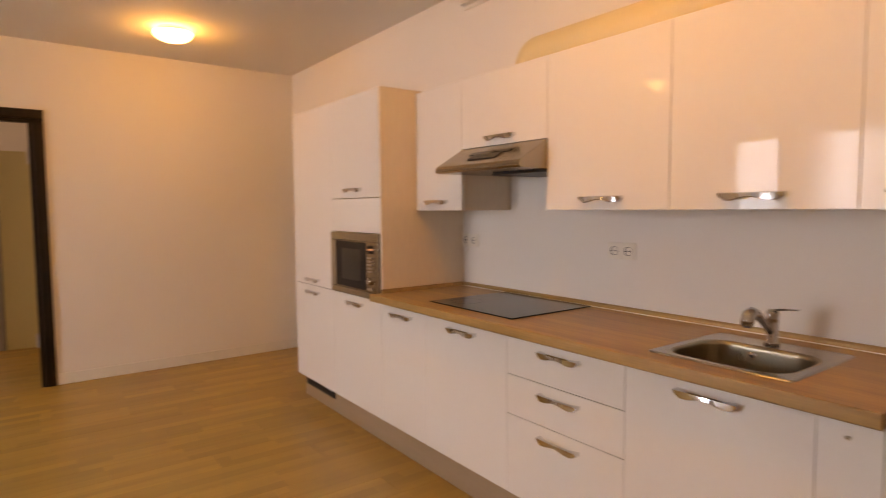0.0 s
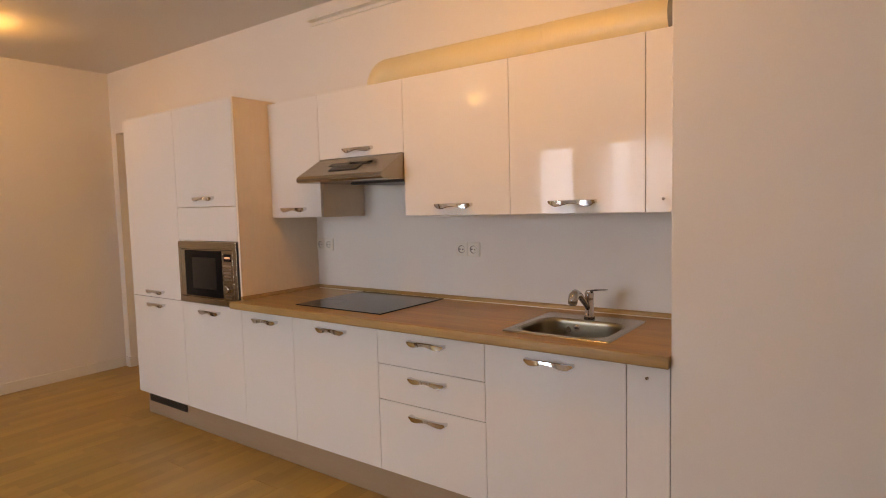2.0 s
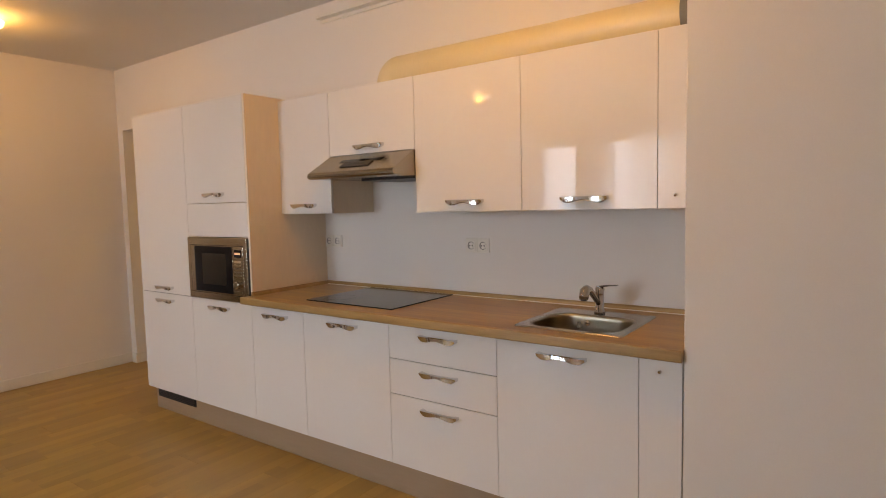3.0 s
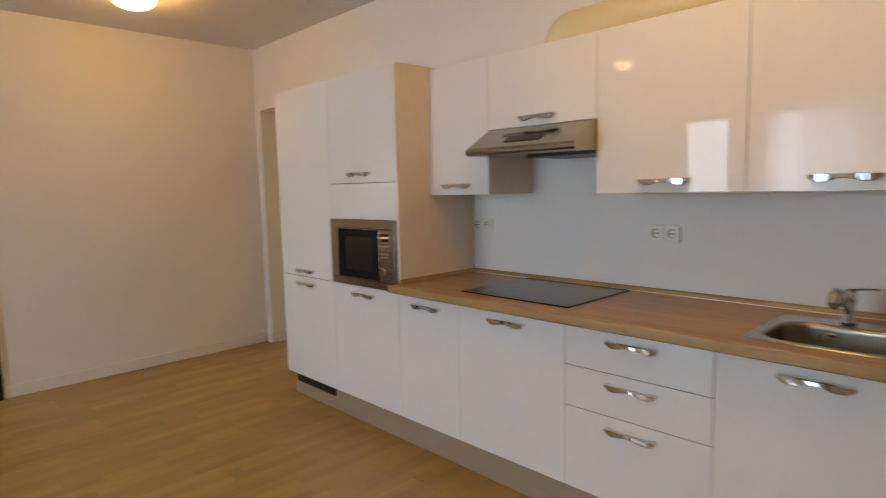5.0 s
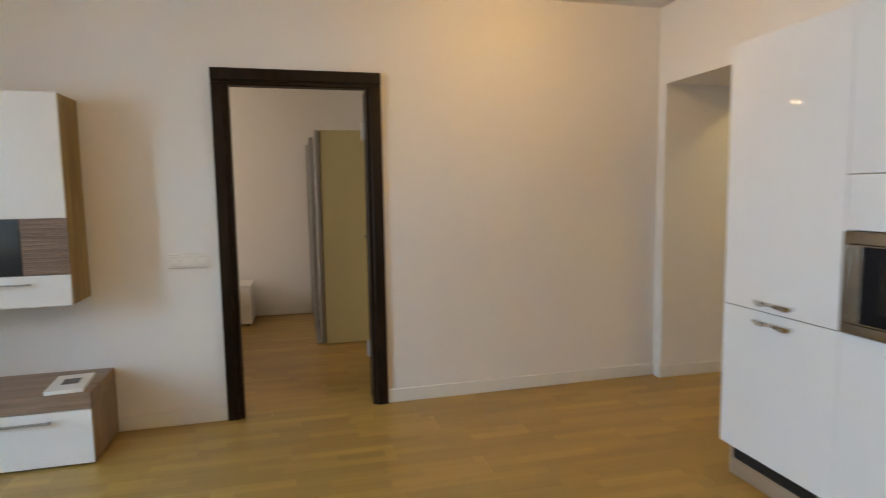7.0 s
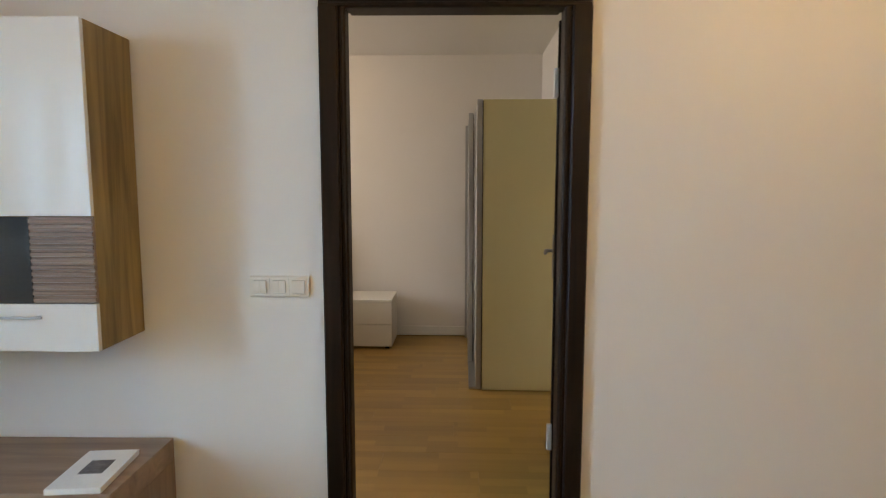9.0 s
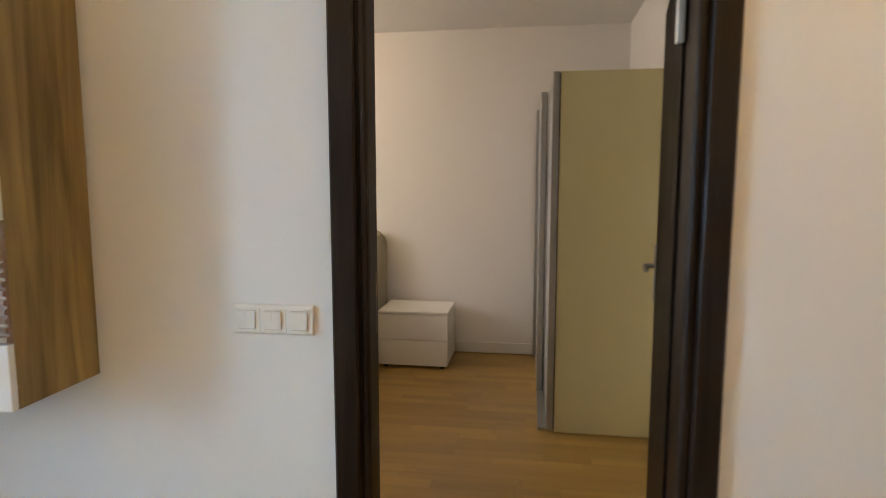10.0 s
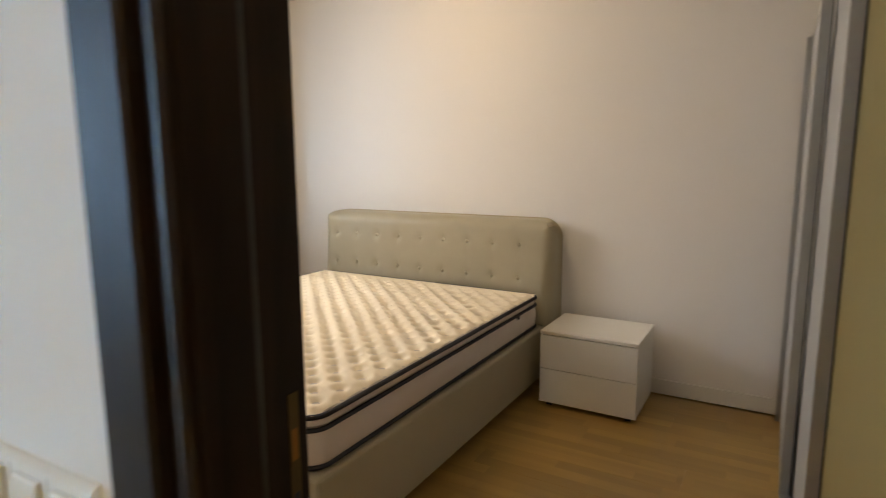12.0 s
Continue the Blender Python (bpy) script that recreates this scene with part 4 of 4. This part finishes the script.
rib = part("ribbed_panel", boxes((-1.434, HX1, HF + 0.008, HF + 0.018, 0.95, 1.229)), WALNUT_X, cab, "ribbed walnut strip")
for k in range(13):
    z = 0.952 + k * 0.0213
    part("rib", prism([(HF + 0.008, z), (HF + 0.001, z + 0.003), (HF + 0.001, z + 0.013), (HF + 0.008, z + 0.016)], "x", -1.433, HX1 - 0.001), WALNUT_X, rib)

# ---- hall ----
hall_door = thing("door_2", (HALL_X, NICHE_Y1, 0), "dark casing at the end of the passage", "door casing", kind="structure")
part("casing", boxes((HALL_X + 0.001, HALL_X + 0.03, NICHE_Y1 - 0.05, NICHE_Y1 + 0.06, 0, 2.0), bevel=0.004), GAP, hall_door)

# ---- bedroom ----
bed = thing("bed", (-2.02, 7.2, 0), "taupe leatherette double bed with a buttoned headboard", "bed")
BX0, BX1, BY0 = -2.84, -1.19, 6.37
part("bed_base", box(BX0, BX1, BY0, 8.28, 0.062, 0.362, 0.018, steps=3), LEATHER, bed, round_=False)
for x in (BX0 + 0.1, BX1 - 0.14):
    for y in (BY0 + 0.1, 8.1):
        part("foot", boxes((x, x + 0.04, y, y + 0.04, 0, 0.063)), BLACK, bed)
# headboard: padded, leaning slightly, with two rows of buttons
HBX0, HBX1, HBT = -2.88, -1.168, 0.962
BUTTONS = [(-1.383 - 0.172 * k, z) for k in range(9) for z in (0.612, 0.81)]
nx, nz = 200, 64
grid = []
for j in range(nz + 1):
    row = []
    for i in range(nx + 1):
        x = HBX0 + (HBX1 - HBX0) * i / nx
        z = 0.12 + (HBT - 0.12) * j / nz
        r = 0.12
        cx, cz = min(max(x, HBX0 + r), HBX1 - r), min(z, HBT - r)
        dx, dz = x - cx, z - cz
        d = math.hypot(dx, dz)
        if d > r:
            x, z = cx + dx * r / d, cz + dz * r / d
        edge = min(x - HBX0, HBX1 - x, HBT - z) + 0.0
        e = max(0, 1 - max(edge, 0) / 0.07)
        y = 8.29 + 0.06 * (z - 0.3) + 0.07 * (1 - math.sqrt(max(0, 1 - e * e)))
        for bx, bz in BUTTONS:
            q = math.hypot(x - bx, z - bz)
            y += 0.011 * math.exp(-(q / 0.026) ** 2)
            y += 0.0011 * math.exp(-((x - bx) / 0.008) ** 2) * (0.5 if z > 0.3 else 0)
        row.append((x, y, z))
    grid.append(row)
bm = bmesh.new()
vs = [[bm.verts.new(p) for p in row] for row in grid]
for j in range(nz):
    for i in range(nx):
        bm.faces.new((vs[j][i], vs[j][i + 1], vs[j + 1][i + 1], vs[j + 1][i]))
rim = [vs[0][i] for i in range(nx + 1)] + [vs[j][nx] for j in range(1, nz + 1)] + [vs[nz][i] for i in range(nx - 1, -1, -1)] + [vs[j][0] for j in range(nz - 1, 0, -1)]
back = [bm.verts.new((v.co.x, 8.488, v.co.z)) for v in rim]
for k in range(len(rim)):
    m = (k + 1) % len(rim)
    bm.faces.new((rim[m], rim[k], back[k], back[m]))
bm.faces.new(back)
head_part = part("headboard", bm, LEATHER, bed, "padded taupe leatherette headboard", True)
for bx, bz in BUTTONS:
    yb = 8.29 + 0.06 * (bz - 0.3) + 0.009
    part("button", loft([circle((bx, yb, bz), 0.011, (0, -1, 0), 12), circle((bx, yb - 0.004, bz), 0.009, (0, -1, 0), 12), circle((bx, yb - 0.006, bz), 0.004, (0, -1, 0), 12)]), LEATHER, head_part, round_=True)

mattress = thing("mattress", (-2.03, 7.2, 0.362), "bare cream quilted mattress with dark piping on the bed", "mattress")
MX0, MX1, MYA, MYB = -2.82, -1.222, 6.395, 8.25
def slab_ring(inset, z, r=0.07):
    return [(u, v, z) for u, v in rounded(MX0 + inset, MX1 - inset, MYA + inset, MYB - inset, r, 8)]


part("core", loft([slab_ring(0.006, 0.363), slab_ring(0.0, 0.385), slab_ring(-0.004, 0.44), slab_ring(0.0, 0.487), slab_ring(0.006, 0.496)]), BORDER, mattress, "pale mattress side border", True)
part("topper_side", loft([slab_ring(0.008, 0.499), slab_ring(0.0, 0.511), slab_ring(0.003, 0.533), slab_ring(0.012, 0.541)]), BORDER, mattress, "pillow-top border", True)
for z, w in ((0.374, 0.008), (0.495, 0.008), (0.537, 0.009)):
    ring = slab_ring(-0.001, z)
    pts = [Vector(p) for p in ring]
    rings = []
    for k, p in enumerate(pts):
        way = pts[(k + 1) % len(pts)] - pts[k - 1]
        rings.append(circle(p, w, way, 8))
    part("piping", loft(rings, loop=True), PIPING, mattress, "dark piping", True)
# quilted top: diamond hollows
nx, ny = 230, 290
bm = bmesh.new()
vs = []
for j in range(ny + 1):
    row = []
    for i in range(nx + 1):
        x = MX0 + 0.012 + (MX1 - MX0 - 0.024) * i / nx
        y = MYA + 0.012 + (MYB - MYA - 0.024) * j / ny
        u, v = x / 0.118, y / 0.118
        near = min(math.hypot(u - round(u), v - round(v)), math.hypot(u - math.floor(u) - 0.5, v - math.floor(v) - 0.5)) * 0.118
        hollow = math.exp(-(near / 0.022) ** 2)
        edge = min(x - MX0, MX1 - x, y - MYA, MYB - y)
        z = 0.534 + 0.022 * math.sqrt(max(0.0, 1 - max(0, 1 - edge / 0.08) ** 2)) - 0.022 * hollow * min(1, edge / 0.05)
        row.append(bm.verts.new((x, y, z)))
    vs.append(row)
for j in range(ny):
    for i in range(nx):
        bm.faces.new((vs[j][i], vs[j][i + 1], vs[j + 1][i + 1], vs[j + 1][i]))
part("quilted_top", bm, QUILT, mattress, "cream quilted knit top", True)
part("label_tag", boxes((MX1 + 0.002, MX1 + 0.006, 7.93, 7.96, 0.472, 0.5)), PIPING, mattress, "small dark cloth tag")

stand_b = thing("nightstand", (-0.866, 8.2, 0), "white two-drawer nightstand beside the bed", "nightstand")
NX0, NX1, NY0, NY1 = -1.118, -0.614, 8.005, 8.41
part("carcass", boxes((NX0 + 0.002, NX1 - 0.002, NY0 + 0.019, NY1, 0.024, 0.398), bevel=0.001), WHITE_MATT, stand_b)
part("top", box(NX0, NX1, NY0 - 0.002, NY1, 0.3985, 0.414, 0.001), WHITE_MATT, stand_b)
for z0, z1 in ((0.024, 0.208), (0.211, 0.392)):
    part("drawer_front", box(NX0 + 0.001, NX1 - 0.001, NY0, NY0 + 0.0185, z0, z1, 0.0015), WHITE_MATT, stand_b)
for x in (NX0 + 0.03, NX1 - 0.06):
    for y in (NY0 + 0.03, NY1 - 0.06):
        part("foot", boxes((x, x + 0.03, y, y + 0.03, 0, 0.0245)), BLACK, stand_b)

wardrobe = thing("wardrobe", (0.4, 7.75, 0), "cream wardrobe with grey-framed sliding doors", "wardrobe")
QX0, QX1, QY0, QY1, QT = 0.0895, 0.607, 7.052, 8.47, 1.871
part("side_panel", box(QX0, QX1, QY0, QY0 + 0.022, 0.004, QT, 0.002), CREAM, wardrobe, "cream side panel")
part("side_panel", box(QX0, QX1, QY1 - 0.022, QY1, 0.004, QT, 0.002), CREAM, wardrobe, "cream side panel")
part("top", boxes((QX0, QX1, QY0 + 0.022, QY1 - 0.022, QT - 0.022, QT)), CREAM, wardrobe)
part("back", boxes((QX1 - 0.01, QX1, QY0 + 0.022, QY1 - 0.022, 0.004, QT - 0.022)), CREAM, wardrobe)
part("edge_profile", boxes((QX1 - 0.014, QX1 + 0.001, QY0 - 0.004, QY0 - 0.0005, 0.004, QT), bevel=0.001), ALU, wardrobe, "grey edge strip")
part("track", boxes((0.006, QX0 - 0.001, QY0 + 0.03, QY1, 0.0, 0.014)), ALU, wardrobe, "metal floor track")
part("door_seal", boxes((QX0 - 0.005, QX0 - 0.0005, QY0 + 0.001, QY0 + 0.02, 0.02, QT - 0.03)), BLACK, wardrobe, "dark gap seal")
for x, y0, y1, top in ((0.05, 7.046, 7.70, QT), (0.004, 7.645, 8.445, QT - 0.008)):
    d = part("sliding_door", boxes((x + 0.0025, x + 0.016, y0 + 0.028, y1 - 0.028, 0.04, top - 0.03)), FROST, wardrobe, "grey glossy sliding door panel")
    part("door_frame", boxes((x, x + 0.034, y0, y0 + 0.028, 0.015, top), (x, x + 0.034, y1 - 0.028, y1, 0.015, top), (x + 0.003, x + 0.03, y0 + 0.028, y1 - 0.028, 0.015, 0.04), (x + 0.003, x + 0.03, y0 + 0.028, y1 - 0.028, top - 0.03, top - 0.002), bevel=0.002), ALU, d, "satin aluminium frame")
    part("brush_strip", boxes((x + 0.0345, x + 0.0385, y0 + 0.002, y0 + 0.012, 0.02, top - 0.01)), BLACK, d, "dark brush strip")
part("end_filler", boxes((-0.016, 0.003, 8.40, 8.425, 0.0, QT - 0.022)), ALU, wardrobe, "grey upright handle profile")

# ---- floor boards ----
def board_mesh(length):
    bm = box(0, length - 0.0005, 0, 0.1915, -0.012, 0, 0.0)
    bmesh.ops.bevel(bm, geom=[e for e in bm.edges if all(v.co.z > -0.001 for v in e.verts)], offset=0.0006, segments=1, affect="EDGES")
    me = bpy.data.meshes.new("floor_board")
    bm.to_mesh(me)
    bm.free()
    me.materials.append(FLOOR)
    return me


LONG = 1.285
made = {}
floor_ob = bpy.data.objects["floor"]
rows = int((8.62 + 2.3) / 0.192)
for j in range(rows):
    y = -2.3 + j * 0.192
    start, end = (-3.35, 4.8) if 2.7 < y < 6.4 else ((-3.35, 2.4) if y <= 2.7 else (-3.35, 0.75))
    x = start - (j * 0.47) % LONG
    while x < end - 0.02:
        a, b = max(x, start), min(x + LONG, end)
        key = round(b - a, 3)
        if key > 0.02:
            if key not in made:
                made[key] = board_mesh(key)
            ob = new("floor_board", made[key])
            ob.parent = floor_ob
            ob.matrix_basis = pose(a, y, 0)
        x += LONG
